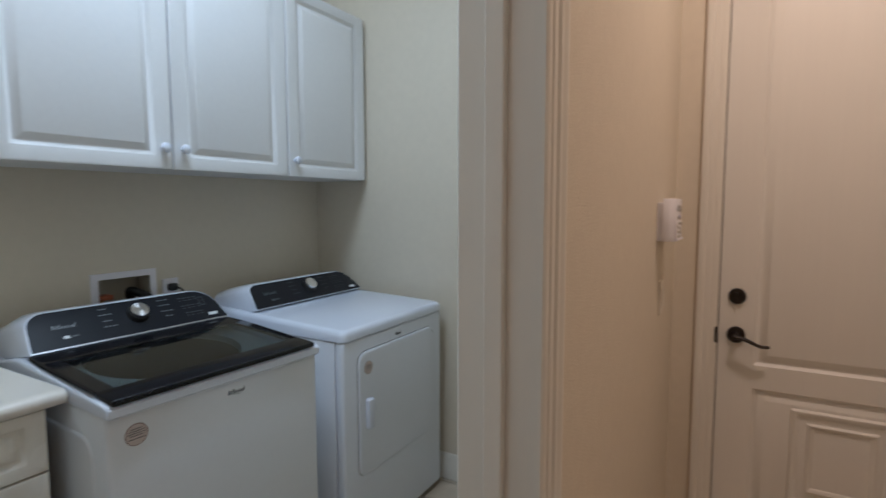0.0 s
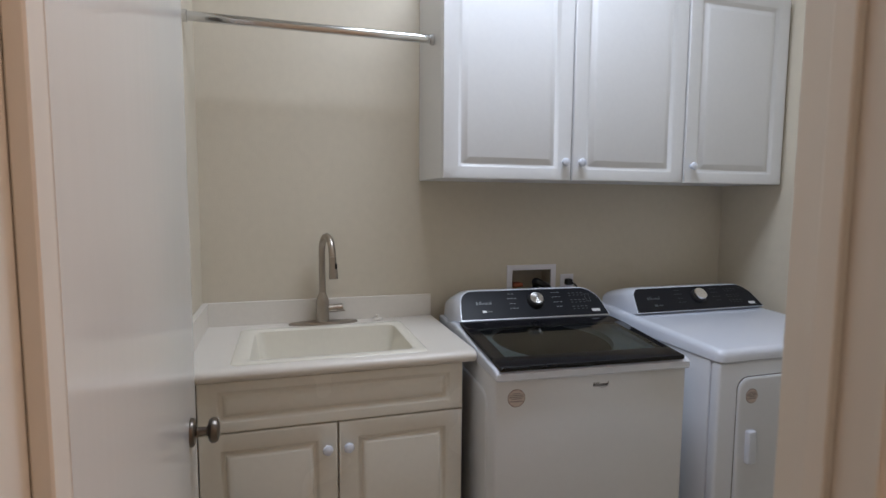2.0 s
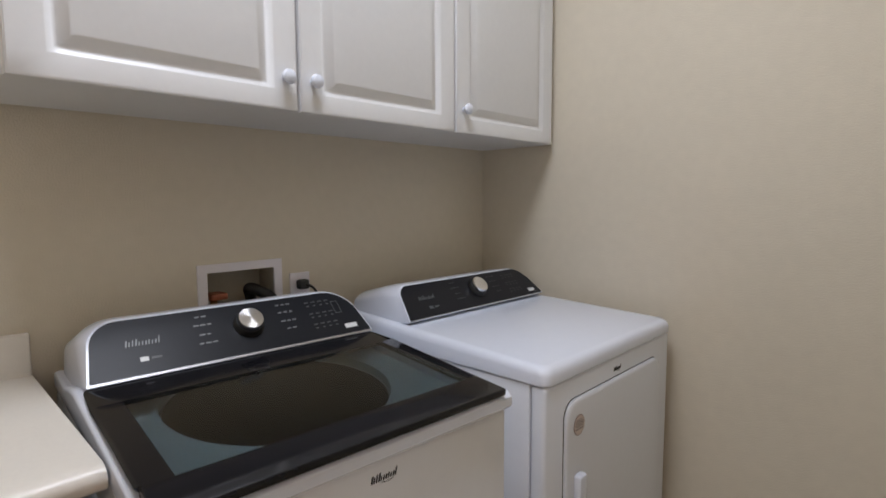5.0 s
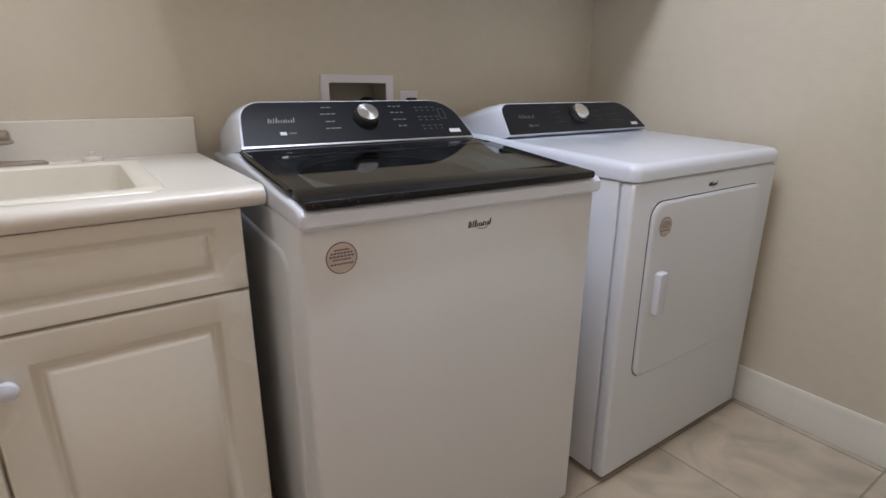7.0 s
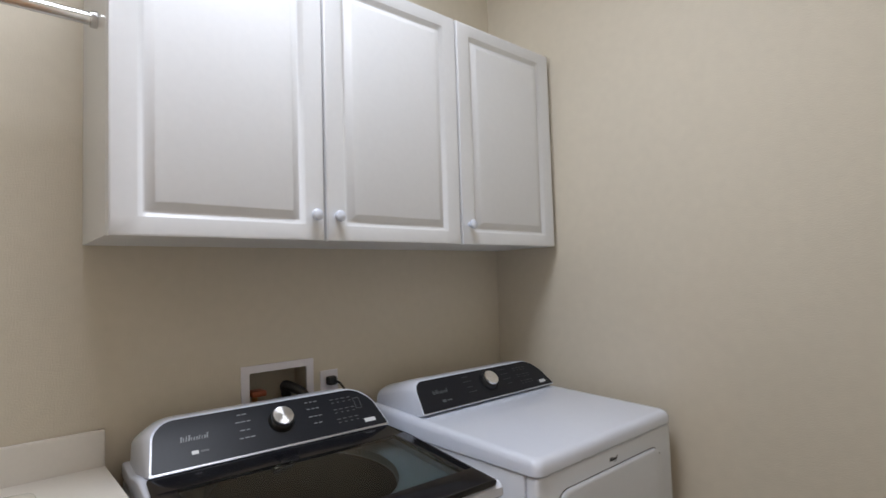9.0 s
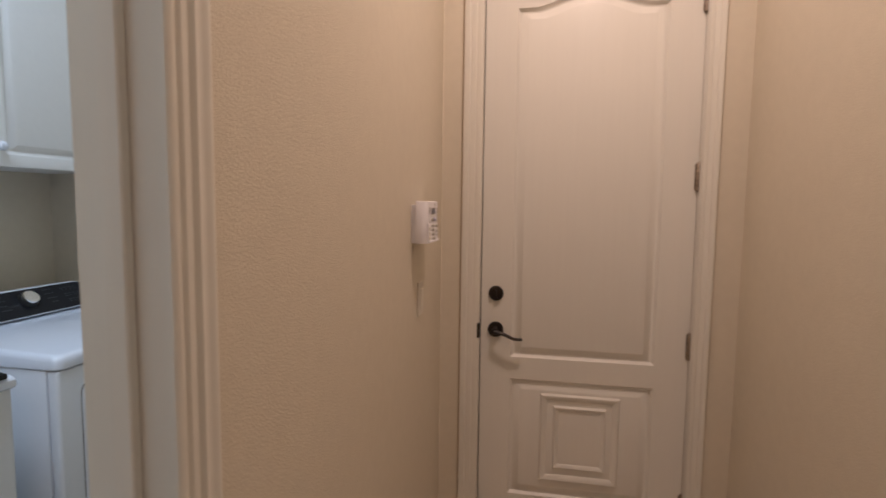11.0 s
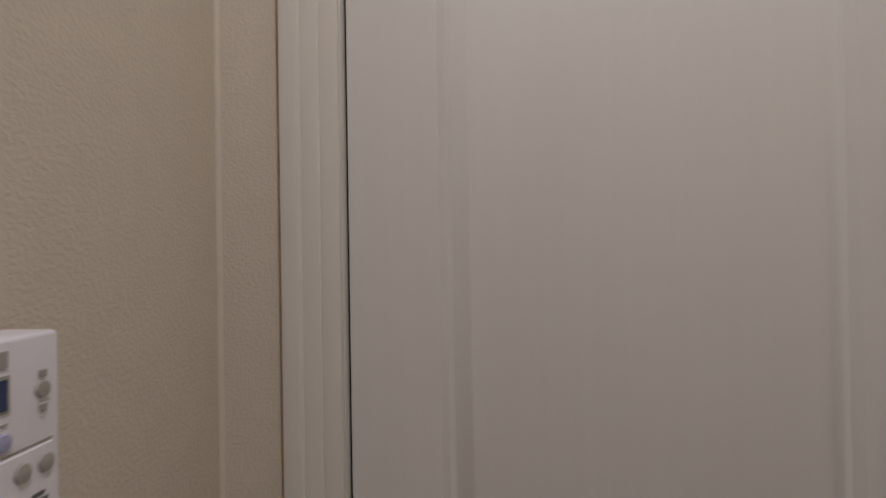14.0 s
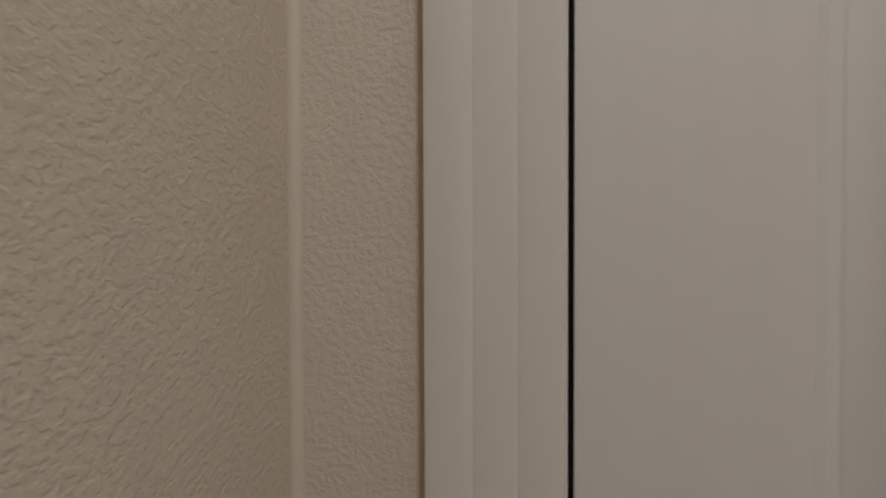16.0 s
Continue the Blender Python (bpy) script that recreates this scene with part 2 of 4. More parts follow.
def tube(points, radii, n=14, bm=None, squash=(1, 1)):
    """A round bar along points."""
    bm = bm or bmesh.new()
    pts = [Vector(p) for p in points]
    rings, ref = [], None
    for i, p in enumerate(pts):
        d = (pts[min(i + 1, len(pts) - 1)] - pts[max(i - 1, 0)]).normalized()
        if ref is None:
            ref = frame_of(d)[0]
        ref = (ref - d * ref.dot(d)).normalized()
        w = d.cross(ref)
        r = radii[i] if hasattr(radii, "__len__") else radii
        rings.append([bm.verts.new(p + (ref * math.cos(a) * squash[0] + w * math.sin(a) * squash[1]) * r) for a in (2 * math.pi * k / n for k in range(n))])
    for a, b in zip(rings, rings[1:]):
        for i in range(n):
            bm.faces.new((a[i], a[(i + 1) % n], b[(i + 1) % n], b[i]))
    bm.faces.new(rings[0][::-1])
    bm.faces.new(rings[-1])
    return bm


def smooth_path(ctrl, n=8):
    """Catmull-Rom through control places."""
    c = [Vector(p) for p in ctrl]
    c = [c[0] * 2 - c[1]] + c + [c[-1] * 2 - c[-2]]
    out = []
    for i in range(1, len(c) - 2):
        for k in range(n):
            s = k / n
            out.append(0.5 * (2 * c[i] + (c[i + 1] - c[i - 1]) * s + (2 * c[i - 1] - 5 * c[i] + 4 * c[i + 1] - c[i + 2]) * s ** 2 + (3 * c[i] - c[i - 1] - 3 * c[i + 1] + c[i + 2]) * s ** 3))
    return out + [c[-2]]


def prism(outline, move, bm=None):
    """A closed outline of places swept by a vector."""
    bm = bm or bmesh.new()
    a = [bm.verts.new(p) for p in outline]
    b = [bm.verts.new(Vector(p) + Vector(move)) for p in outline]
    n = len(a)
    for i in range(n):
        bm.faces.new((a[i], a[(i + 1) % n], b[(i + 1) % n], b[i]))
    bm.faces.new(a[::-1])
    bm.faces.new(b)
    return bm


def loft(rings, bm=None, cap=(True, True)):
    bm = bm or bmesh.new()
    vs = [[bm.verts.new(p) for p in r] for r in rings]
    n = len(vs[0])
    for a, b in zip(vs, vs[1:]):
        for i in range(n):
            bm.faces.new((a[i], a[(i + 1) % n], b[(i + 1) % n], b[i]))
    if cap[0]:
        bm.faces.new(vs[0][::-1])
    if cap[1]:
        bm.faces.new(vs[-1])
    return bm


def rounded(a0, a1, b0, b1, r, n=5):
    """Rounded rectangle in a plane, as (a, b) pairs; r is one radius or four (from the low-low corner, turning)."""
    rs = r if hasattr(r, "__len__") else (r,) * 4
    out = []
    for k, (ca, cb, s) in enumerate(((a0, b0, 180), (a1, b0, 270), (a1, b1, 0), (a0, b1, 90))):
        q = max(rs[k], 1e-4)
        oa, ob_ = ca + (q if k in (0, 3) else -q), cb + (q if k in (0, 1) else -q)
        out += [(oa + q * math.cos(radians(s + 90 * i / n)), ob_ + q * math.sin(radians(s + 90 * i / n))) for i in range(n + 1)]
    return out


BOLD = ((0, 0), (0.002, -0.0006), (0.0085, -0.0095), (0.012, -0.0110), (0.017, -0.0108), (0.0265, -0.0020), (0.031, 0))
RAISED = ((0, 0), (0.003, -0.001), (0.0125, -0.0105), (0.016, -0.0115), (0.020, -0.0105), (0.036, -0.001), (0.041, 0))


def panelled(to_world, u0, u1, v0, v1, thick, panels, profile=RAISED, edge=0.003, arch=0.0, n=24):
    """A slab with a stack of raised panels in its front. to_world maps (u, v, w); panels are (u0, u1, v0, v1) from bottom to top;
    arch lifts the top edge of the last panel in its middle."""
    bm = bmesh.new()
    at = lambda u, v, w: bm.verts.new(to_world(u, v, w))

    def outline(p, inset, lift):
        a0, a1, b0, b1 = p[0] + inset, p[1] - inset, p[2] + inset, p[3] - inset
        low = [(a0 + (a1 - a0) * i / n, b0) for i in range(n + 1)]
        top = []
        for i in range(n + 1):
            s = i / n
            q = min(max((s - 0.12) / 0.76, 0), 1)
            top.append((a0 + (a1 - a0) * s, b1 + lift * math.sin(math.pi * q) ** 1.5))
        return low, top

    e = edge
    pu0, pu1 = panels[0][0], panels[0][1]
    cols = [u0 + e, pu0, pu1, u1 - e]
    cuts = [v0 + e]
    for p in panels:
        cuts += [p[2], p[3]]
    cuts.append(v1 - e)
    for i in (0, 2):
        for a, b in zip(cuts, cuts[1:]):
            bm.faces.new([at(cols[i], a, 0), at(cols[i + 1], a, 0), at(cols[i + 1], b, 0), at(cols[i], b, 0)])
    for k in range(len(panels) + 1):
        below = [(pu0 + (pu1 - pu0) * i / n, cuts[0]) for i in range(n + 1)] if k == 0 else outline(panels[k - 1], 0, arch if k == len(panels) else 0)[1]
        upper = outline(panels[k], 0, 0)[0] if k < len(panels) else [(u, cuts[-1]) for u, _ in below]
        for i in range(n):
            bm.faces.new([at(*below[i], 0), at(*below[i + 1], 0), at(*upper[i + 1], 0), at(*upper[i], 0)])
    for k, p in enumerate(panels):
        rings = []
        for inset, w in profile:
            low, top = outline(p, inset, arch if k == len(panels) - 1 else 0)
            rings.append([at(u, v, w) for u, v in low + top[::-1]])
        m = len(rings[0])
        for a, b in zip(rings, rings[1:]):
            for i in range(m):
                if a[i].co != a[(i + 1) % m].co:
                    bm.faces.new((a[i], a[(i + 1) % m], b[(i + 1) % m], b[i]))
        last, h = rings[-1], n + 1
        for i in range(n):
            bm.faces.new((last[i], last[i + 1], last[m - 2 - i], last[m - 1 - i]))
    edges = [[(u0 + e, v0 + e, 0), (u1 - e, v0 + e, 0), (u1 - e, v1 - e, 0), (u0 + e, v1 - e, 0)],
             [(u0 + e * 0.3, v0 + e * 0.3, -e * 0.3), (u1 - e * 0.3, v0 + e * 0.3, -e * 0.3), (u1 - e * 0.3, v1 - e * 0.3, -e * 0.3), (u0 + e * 0.3, v1 - e * 0.3, -e * 0.3)],
             [(u0, v0, -e), (u1, v0, -e), (u1, v1, -e), (u0, v1, -e)], [(u0, v0, -thick), (u1, v0, -thick), (u1, v1, -thick), (u0, v1, -thick)]]
    rs = [[at(*q) for q in r] for r in edges]
    for a, b in zip(rs, rs[1:]):
        for i in range(4):
            bm.faces.new((a[i], a[(i + 1) % 4], b[(i + 1) % 4], b[i]))
    bm.faces.new(rs[-1])
    bmesh.ops.remove_doubles(bm, verts=bm.verts, dist=0.00008)
    return bm


# ---- plan ----
BACK, SIDE, END = 0.0, 1.200, 3.742           # laundry: back wall x, near side wall y, far wall y
WIN, WOUT = 1.750, 1.875                      # dividing wall
OPEN0, OPEN1, HEAD = 1.335, 2.150, 2.44       # doorway to the laundry
HALLR, HALLB = 3.010, -1.60
CEILZ = 3.05
D0, D1, DTOP = 2.041, 2.852, 2.42             # outer door slab
T = 0.12

structure("floor", box(-T, HALLB - T, -0.12, HALLR + T, END + 0.25, -0.004), GROUT, "beige grout bed under the travertine floor tiles", "floor")
structure("ceiling", box(-T, HALLB - T, CEILZ, HALLR + T, END + 0.25, CEILZ + 0.12), CEIL, "flat white painted ceiling", "ceiling")
structure("wall_back", box(BACK - T, SIDE - T, -0.004, BACK, 2.536, CEILZ, bm=box(BACK - T, 2.750, -0.004, BACK, END + 0.2, CEILZ, bm=box(BACK - T, 2.536, 1.115, BACK, 2.750, CEILZ, bm=box(BACK - T, 2.536, -0.004, BACK, 2.750, 0.935)))), WALL, "beige textured wall behind the washer and dryer", "wall")
structure("wall_side", box(BACK, SIDE - T, -0.004, WIN, SIDE, CEILZ), WALL, "beige textured laundry side wall beside the sink", "wall")
far = box(BACK, END, -0.004, D0 - 0.022, END + 0.16, CEILZ)
far = box(D1 + 0.022, END, -0.004, HALLR + T, END + 0.16, CEILZ, bm=far)
far = box(D0 - 0.022, END, DTOP + 0.022, D1 + 0.022, END + 0.16, CEILZ, bm=far)
structure("wall_far", far, WALL, "beige textured wall around the panelled outer door", "wall")
div = box(WIN, HALLB, -0.004, WOUT, OPEN0 - 0.018, CEILZ)
div = box(WIN, OPEN1 + 0.018, -0.004, WOUT, END, CEILZ, bm=div)
div = box(WIN, OPEN0 - 0.018, HEAD + 0.018, WOUT, OPEN1 + 0.018, CEILZ, bm=div)
structure("wall_dividing", div, WALL, "beige textured wall between hall and laundry", "wall")
structure("wall_right", box(HALLR, HALLB, -0.004, HALLR + T, END, CEILZ), WALL, "beige textured hall wall with the hook rack", "wall")
structure("wall_near", box(WIN, HALLB - T, -0.004, HALLR + T, HALLB, CEILZ), WALL, "plain beige wall closing the hall", "wall")

# doorway lining with its stop, and the fluted casings
lin = box(WIN - 0.004, OPEN1, 0, WOUT + 0.004, OPEN1 + 0.017, HEAD, 0.0015, 1)
lin = box(WIN - 0.004, OPEN0 - 0.017, 0, WOUT + 0.004, OPEN0, HEAD, 0.0015, 1, lin)
lin = box(WIN - 0.004, OPEN0 - 0.017, HEAD, WOUT + 0.004, OPEN1 + 0.017, HEAD + 0.017, 0.0015, 1, lin)
jamb = structure("door_frame_1", lin, TRIM, "off-white painted lining of the laundry doorway", "door frame")
stop = box(WIN + 0.045, OPEN1 - 0.016, 0, WIN + 0.074, OPEN1 - 0.0005, HEAD - 0.0005, 0.002, 1)
stop = box(WIN + 0.045, OPEN0 + 0.0005, 0, WIN + 0.074, OPEN0 + 0.016, HEAD - 0.0005, 0.002, 1, stop)
part("stop", stop, TRIM, jamb)

CASING = ((0.0, 0.0), (0.0, 0.006), (0.003, 0.009), (0.009, 0.0105), (0.012, 0.0105), (0.0145, 0.0065), (0.018, 0.0065), (0.021, 0.0115), (0.030, 0.0125), (0.033, 0.0075), (0.037, 0.0075), (0.041, 0.0145), (0.048, 0.013), (0.055, 0.0145), (0.060, 0.0175), (0.065, 0.0175), (0.068, 0.0155), (0.070, 0.009), (0.070, 0.0))


STEPPED = ((0.0, 0.0), (0.0, 0.0075), (0.0015, 0.009), (0.0220, 0.0100), (0.0245, 0.0088), (0.0262, 0.0105), (0.0460, 0.0120), (0.0485, 0.0108), (0.0505, 0.0128), (0.0525, 0.0160), (0.0725, 0.0168), (0.0745, 0.0155), (0.0759, 0.011), (0.0759, 0.0))


def casing_upright(place, across, out, height, section=CASING):
    """A moulded casing board standing on the floor: across runs from the opening outwards, out from the wall."""
    a, o = Vector(across), Vector(out)
    return prism([Vector(place) + a * u + o * w for u, w in section], (0, 0, height))


def casing_head(place, along, length, out, section=CASING):
    a, o = Vector((0, 0, 1)), Vector(out)
    return prism([Vector(place) + a * u + o * w for u, w in section], Vector(along) * length)


structure("casing_1", casing_upright((WOUT, OPEN1 - 0.014, 0), (0, 1, 0), (1, 0, 0), HEAD + 0.07), TRIM, "fluted off-white door casing on the hall wall", "door casing", True)
structure("casing_2", casing_upright((WOUT, OPEN0 - 0.008, 0), (0, -1, 0), (1, 0, 0), HEAD + 0.07), TRIM, "fluted off-white door casing on the hall wall", "door casing", True)
structure("casing_3", casing_head((WOUT, OPEN0 - 0.007, HEAD - 0.004), (0, 1, 0), OPEN1 - OPEN0 + 0.002, (1, 0, 0)), TRIM, "fluted off-white casing over the laundry doorway", "door casing", True)
structure("casing_4", casing_upright((WIN, OPEN1 + 0.006, 0), (0, 1, 0), (-1, 0, 0), HEAD + 0.07), TRIM, "fluted off-white door casing inside the laundry", "door casing", True)

# outer door: lining, casings, slab
DY = END + 0.030
lin = box(D0 - 0.021, END + 0.007, 0, D0 - 0.003, END + 0.158, DTOP + 0.003, 0.001, 1)
lin = box(D1 + 0.0006, END + 0.0105, 0, D1 + 0.021, END + 0.158, DTOP + 0.003, 0.001, 1, lin)
lin = box(D0 - 0.021, END - 0.002, DTOP + 0.004, D1 + 0.021, END + 0.158, DTOP + 0.021, 0.001, 1, lin)
structure("door_frame_2", lin, TRIM, "off-white painted lining of the outer door", "door frame")
# added dark sheet and strip stand in for the shade inside the door gaps
structure("backing", box(D0 - 0.0025, END + 0.080, 0.0, D1 + 0.0005, END + 0.095, DTOP + 0.003), GAP, "unseen dark sheet behind the outer door, shading its gaps", "weatherstrip")
structure("weatherstrip", box(D0 - 0.0028, DY + 0.009, 0.012, D0 - 0.0003, END + 0.069, DTOP), GAP, "added black strip for the shade in the gap beside the outer door", "weatherstrip")
structure("casing_5", casing_upright((D0 - 0.0035, END, 0), (-1, 0, 0), (0, -1, 0), DTOP + 0.08, STEPPED), TRIM, "stepped off-white casing beside the outer door", "door casing", True)
structure("casing_6", casing_upright((D1 + 0.003, END, 0), (1, 0, 0), (0, -1, 0), DTOP + 0.08, tuple((u * 0.74, w) for u, w in STEPPED)), TRIM, "stepped off-white casing beside the outer door", "door casing", True)
structure("casing_7", casing_head((D0 - 0.0030, END, DTOP + 0.01), (1, 0, 0), D1 - D0 + 0.007, (0, -1, 0), STEPPED), TRIM, "stepped off-white casing over the outer door", "door casing", True)

structure("caulk_1", box(D0 - 0.0845, END - 0.004, 0.132, D0 - 0.0795, END, DTOP + 0.08, 0.001, 1), CAULK, "brown unpainted caulk line beside the door casing", "caulk line")
structure("caulk_2", box(D1 + 0.0593, END - 0.004, 0.132, D1 + 0.0623, END, DTOP + 0.08, 0.001, 1), CAULK, "brown unpainted caulk line beside the door casing", "caulk line")
bead = [(WOUT + 0.006 - 0.006 * math.sin(a), END - 0.006 + 0.006 * math.cos(a)) for a in (math.pi / 2 * k / 6 for k in range(7))]
structure("corner_bead", prism([Vector((WOUT, END, 0.132))] + [Vector((x, y, 0.132)) for x, y in bead], (0, 0, CEILZ - 0.133)), SMOOTHW, "smooth beige filler bead in the wall corner", "corner bead", True)

hall_door = thing("door_1", ((D0 + D1) / 2, DY + 0.02, 0), "closed off-white panelled outer door with arched upper panel", "door", kind="structure")
to_door = lambda u, v, w: Vector((u, DY - w, v))
part("slab", panelled(to_door, D0, D1, 0.012, DTOP, 0.044, [(2.165, 2.727, 0.195, 0.690), (2.165, 2.727, 0.781, 2.167)],
            ((0, 0), (0.003, -0.003), (0.010, -0.012), (0.016, -0.0135), (0.020, -0.0125), (0.040, -0.001), (0.046, 0)), arch=0.05), DOORP, hall_door, "", True)


def moulding_ring(u0, u1, v0, v1, width, high, to_world):
    prof = ((0, -0.001), (0.007, high), (width * 0.4, high * 0.95), (width - 0.004, high * 0.2), (width, -0.001))
    rings = [[to_world(u, v, w) for u, v in ((u0 + i, v0 + i), (u1 - i, v0 + i), (u1 - i, v1 - i), (u0 + i, v1 - i))] for i, w in prof]
    return loft(rings, cap=(False, False))


part("moulding", moulding_ring(2.292, 2.606, 0.268, 0.638, 0.030, 0.011, to_door), DOORP, hall_door, "", True)
part("moulding", moulding_ring(2.345, 2.556, 0.322, 0.590, 0.024, 0.009, to_door), DOORP, hall_door, "", True)
for z in (0.215, 0.866, 1.517, 2.168):
    h = part("hinge", lathe((D1 - 0.002, DY - 0.007, z - 0.05), (0, 0, 1), ((0.004, -0.005), (0.0088, 0), (0.0088, 0.1), (0.004, 0.106)), 14), HINGE, hall_door, "", True)
    for k in (0.018, 0.036, 0.064, 0.082):
        part("knuckle", lathe((D1 - 0.002, DY - 0.007, z - 0.05 + k), (0, 0, 1), ((0.0092, 0), (0.0092, 0.0014)), 14), GAP, h)
    part("leaf", box(D1 - 0.013, DY - 0.0012, z - 0.048, D1 + 0.0015, DY + 0.003, z + 0.048), HINGE, h)
db = part("deadbolt", lathe((2.102, DY, 1.043), (0, -1, 0), ((0.031, 0), (0.031, 0.006), (0.028, 0.011), (0.022, 0.012), (0.021, 0.014), (0.0, 0.0145)), 28), BRONZE, hall_door, "dark bronze deadbolt rose", True)
part("thumb_turn", box(2.098, DY - 0.026, 1.027, 2.106, DY - 0.012, 1.059, 0.003), BRONZE, db)
lv = part("lever_set", lathe((2.103, DY, 0.893), (0, -1, 0), ((0.032, 0), (0.032, 0.006), (0.029, 0.011), (0.016, 0.013), (0.012, 0.02), (0.011, 0.05), (0.0, 0.052)), 28), BRONZE, hall_door, "dark bronze lever handle with round rose", True)
pts = smooth_path(((2.100, DY - 0.048, 0.893), (2.125, DY - 0.050, 0.890), (2.155, DY - 0.052, 0.879), (2.180, DY - 0.051, 0.868), (2.205, DY - 0.047, 0.866), (2.214, DY - 0.046, 0.869)))
part("lever", tube(pts, [0.010 - 0.004 * i / len(pts) for i in range(len(pts))], 10, squash=(1, 0.8)), BRONZE, lv, "", True)
part("strike", box(D0 - 0.0115, END - 0.0105, 0.862, D0 - 0.0006, END + 0.022, 0.924, 0.003), BRONZE, hall_door)

# laundry door, swung open against the side wall
laundry_door = thing("door_2", (WIN, OPEN0 - 0.02, 0), "open flat off-white laundry door swung into the room", "door", kind="structure")
HX, HY, LX, LY = WIN - 0.002, OPEN0 + 0.001, 0.892, 1.303
vx, vy = (LX - HX), (LY - HY)
ln = math.hypot(vx, vy)
ux, uy = vx / ln, vy / ln
nx, ny = -uy, ux
if ny < 0:
    nx, ny = -nx, -ny
to_l = lambda u, v, w: Vector((HX + ux * u + nx * w, HY + uy * u + ny * w, v))
part("slab", prism([to_l(u, 0.012, w) for u, w in ((0, -0.035), (0, -0.001), (0.001, 0), (ln - 0.002, 0), (ln, -0.002), (ln, -0.033), (ln - 0.002, -0.035))], (0, 0, HEAD - 0.018)), DOORG, laundry_door)
kb = to_l(ln - 0.105, 0.905, 0)
axis = (nx, ny, 0)
rose = part("knob_rose", lathe(kb, axis, ((0.033, 0), (0.033, 0.005), (0.030, 0.009), (0.014, 0.011), (0.011, 0.014), (0.010, 0.034), (0.014, 0.037)), 28), PEWTER, laundry_door, "aged pewter rose", True)
part("knob", lathe(Vector(kb) + Vector(axis) * 0.036, axis, ((0.012, 0), (0.024, 0.003), (0.029, 0.009), (0.029, 0.016), (0.025, 0.022), (0.013, 0.0255), (0.0, 0.0265)), 28), PEWTER, rose, "aged pewter round knob", True)
# baseboards
BASE = ((0, 0), (0.016, 0), (0.016, 0.085), (0.012, 0.096), (0.0125, 0.104), (0.008, 0.118), (0.008, 0.124), (0.004, 0.131), (0, 0.131))


def baseboard(name, place, along, length, out):
    o = Vector(out)
    return structure(name, prism([Vector(place) + o * u + Vector((0, 0, v)) for u, v in BASE], Vector(along) * length), TRIM, "white moulded baseboard along the wall", "baseboard", True)


baseboard("baseboard_1", (BACK, END, 0), (1, 0, 0), WIN, (0, -1, 0))
baseboard("baseboard_2", (WOUT, OPEN1 + 0.067, 0), (0, 1, 0), END - OPEN1 - 0.067, (1, 0, 0))
baseboard("baseboard_3", (WOUT, HALLB, 0), (0, 1, 0), OPEN0 - 0.079 - HALLB, (1, 0, 0))
baseboard("baseboard_4", (HALLR, HALLB, 0), (0, 1, 0), END - HALLB, (-1, 0, 0))
baseboard("baseboard_5", (WIN, OPEN1 + 0.067, 0), (0, 1, 0), END - OPEN1 - 0.067 - 0.018, (-1, 0, 0))

# ---- lamps' fittings ----
fx = thing("ceiling_light", (0.88, 2.33, CEILZ), "long white wraparound ceiling light, switched on", "ceiling light")
part("housing", box(0.57, 1.86, CEILZ - 0.03, 1.19, 2.80, CEILZ - 0.0003, 0.006, 2), PLASTIC, fx)
part("diffuser", box(0.585, 1.88, CEILZ - 0.088, 1.175, 2.78, CEILZ - 0.0305, 0.02, 3), LITE_L, fx, "glowing frosted diffuser", True)
# the fitting at y 0.6 is made up to carry the rear fill light
for y in (2.86, 0.6):
    can = thing("recessed_light", (2.46, y, CEILZ), "round white recessed ceiling light out of view, switched on, rear one added", "ceiling light", "hall lights")
    part("trim_ring", lathe((2.46, y, CEILZ), (0, 0, -1), ((0.095, 0), (0.095, 0.004), (0.085, 0.008), (0.072, 0.006)), 32), PLASTIC, can, "", True)
    part("lens", lathe((2.46, y, CEILZ - 0.0085), (0, 0, -1), ((0.07, 0), (0.06, 0.008), (0.0, 0.012)), 32), LITE_H, can, "glowing lens", True)

# ---- laundry: wall cabinets ----
CZ0, CZ1 = 1.520, 2.345


def ball_knob(parent, x, y, z):
    return part("knob", lathe((x, y, z), (1, 0, 0), ((0.008, 0), (0.007, 0.006), (0.010, 0.010), (0.0155, 0.015), (0.017, 0.020), (0.0145, 0.026), (0.008, 0.0295), (0.0, 0.030)), 20), ENAMEL, parent, "round white knob", True)


to_front = lambda x: (lambda u, v, w: Vector((x + w, u, v)))


def wall_cabinet(y0, y1, doors):
    c = thing("wall_cabinet", (0.0, (y0 + y1) / 2, CZ0), "white raised-panel wall cabinet above the washer and dryer", "cabinet", "wall cabinets")
    b = box(0.002, y0, CZ0 + 0.002, 0.342, y1, CZ1, 0.0015, 1)
    part("body", b, CAB, c)
    for a, e, k in doors:
        d = part("door", panelled(to_front(0.365), a, e, CZ0, CZ1 - 0.003, 0.020, [(a + 0.057, e - 0.057, CZ0 + 0.044, CZ1 - 0.047)], edge=0.005), CAB, c, "", True)
        ball_knob(d, 0.3655, a + 0.033 if k < 0 else e - 0.033, CZ0 + 0.072)
    return c


wall_cabinet(2.090, 3.171, ((2.091, 2.6275, 1), (2.6345, 3.168, -1)))
wall_cabinet(3.173, 3.740, ((3.177, 3.712, -1),))

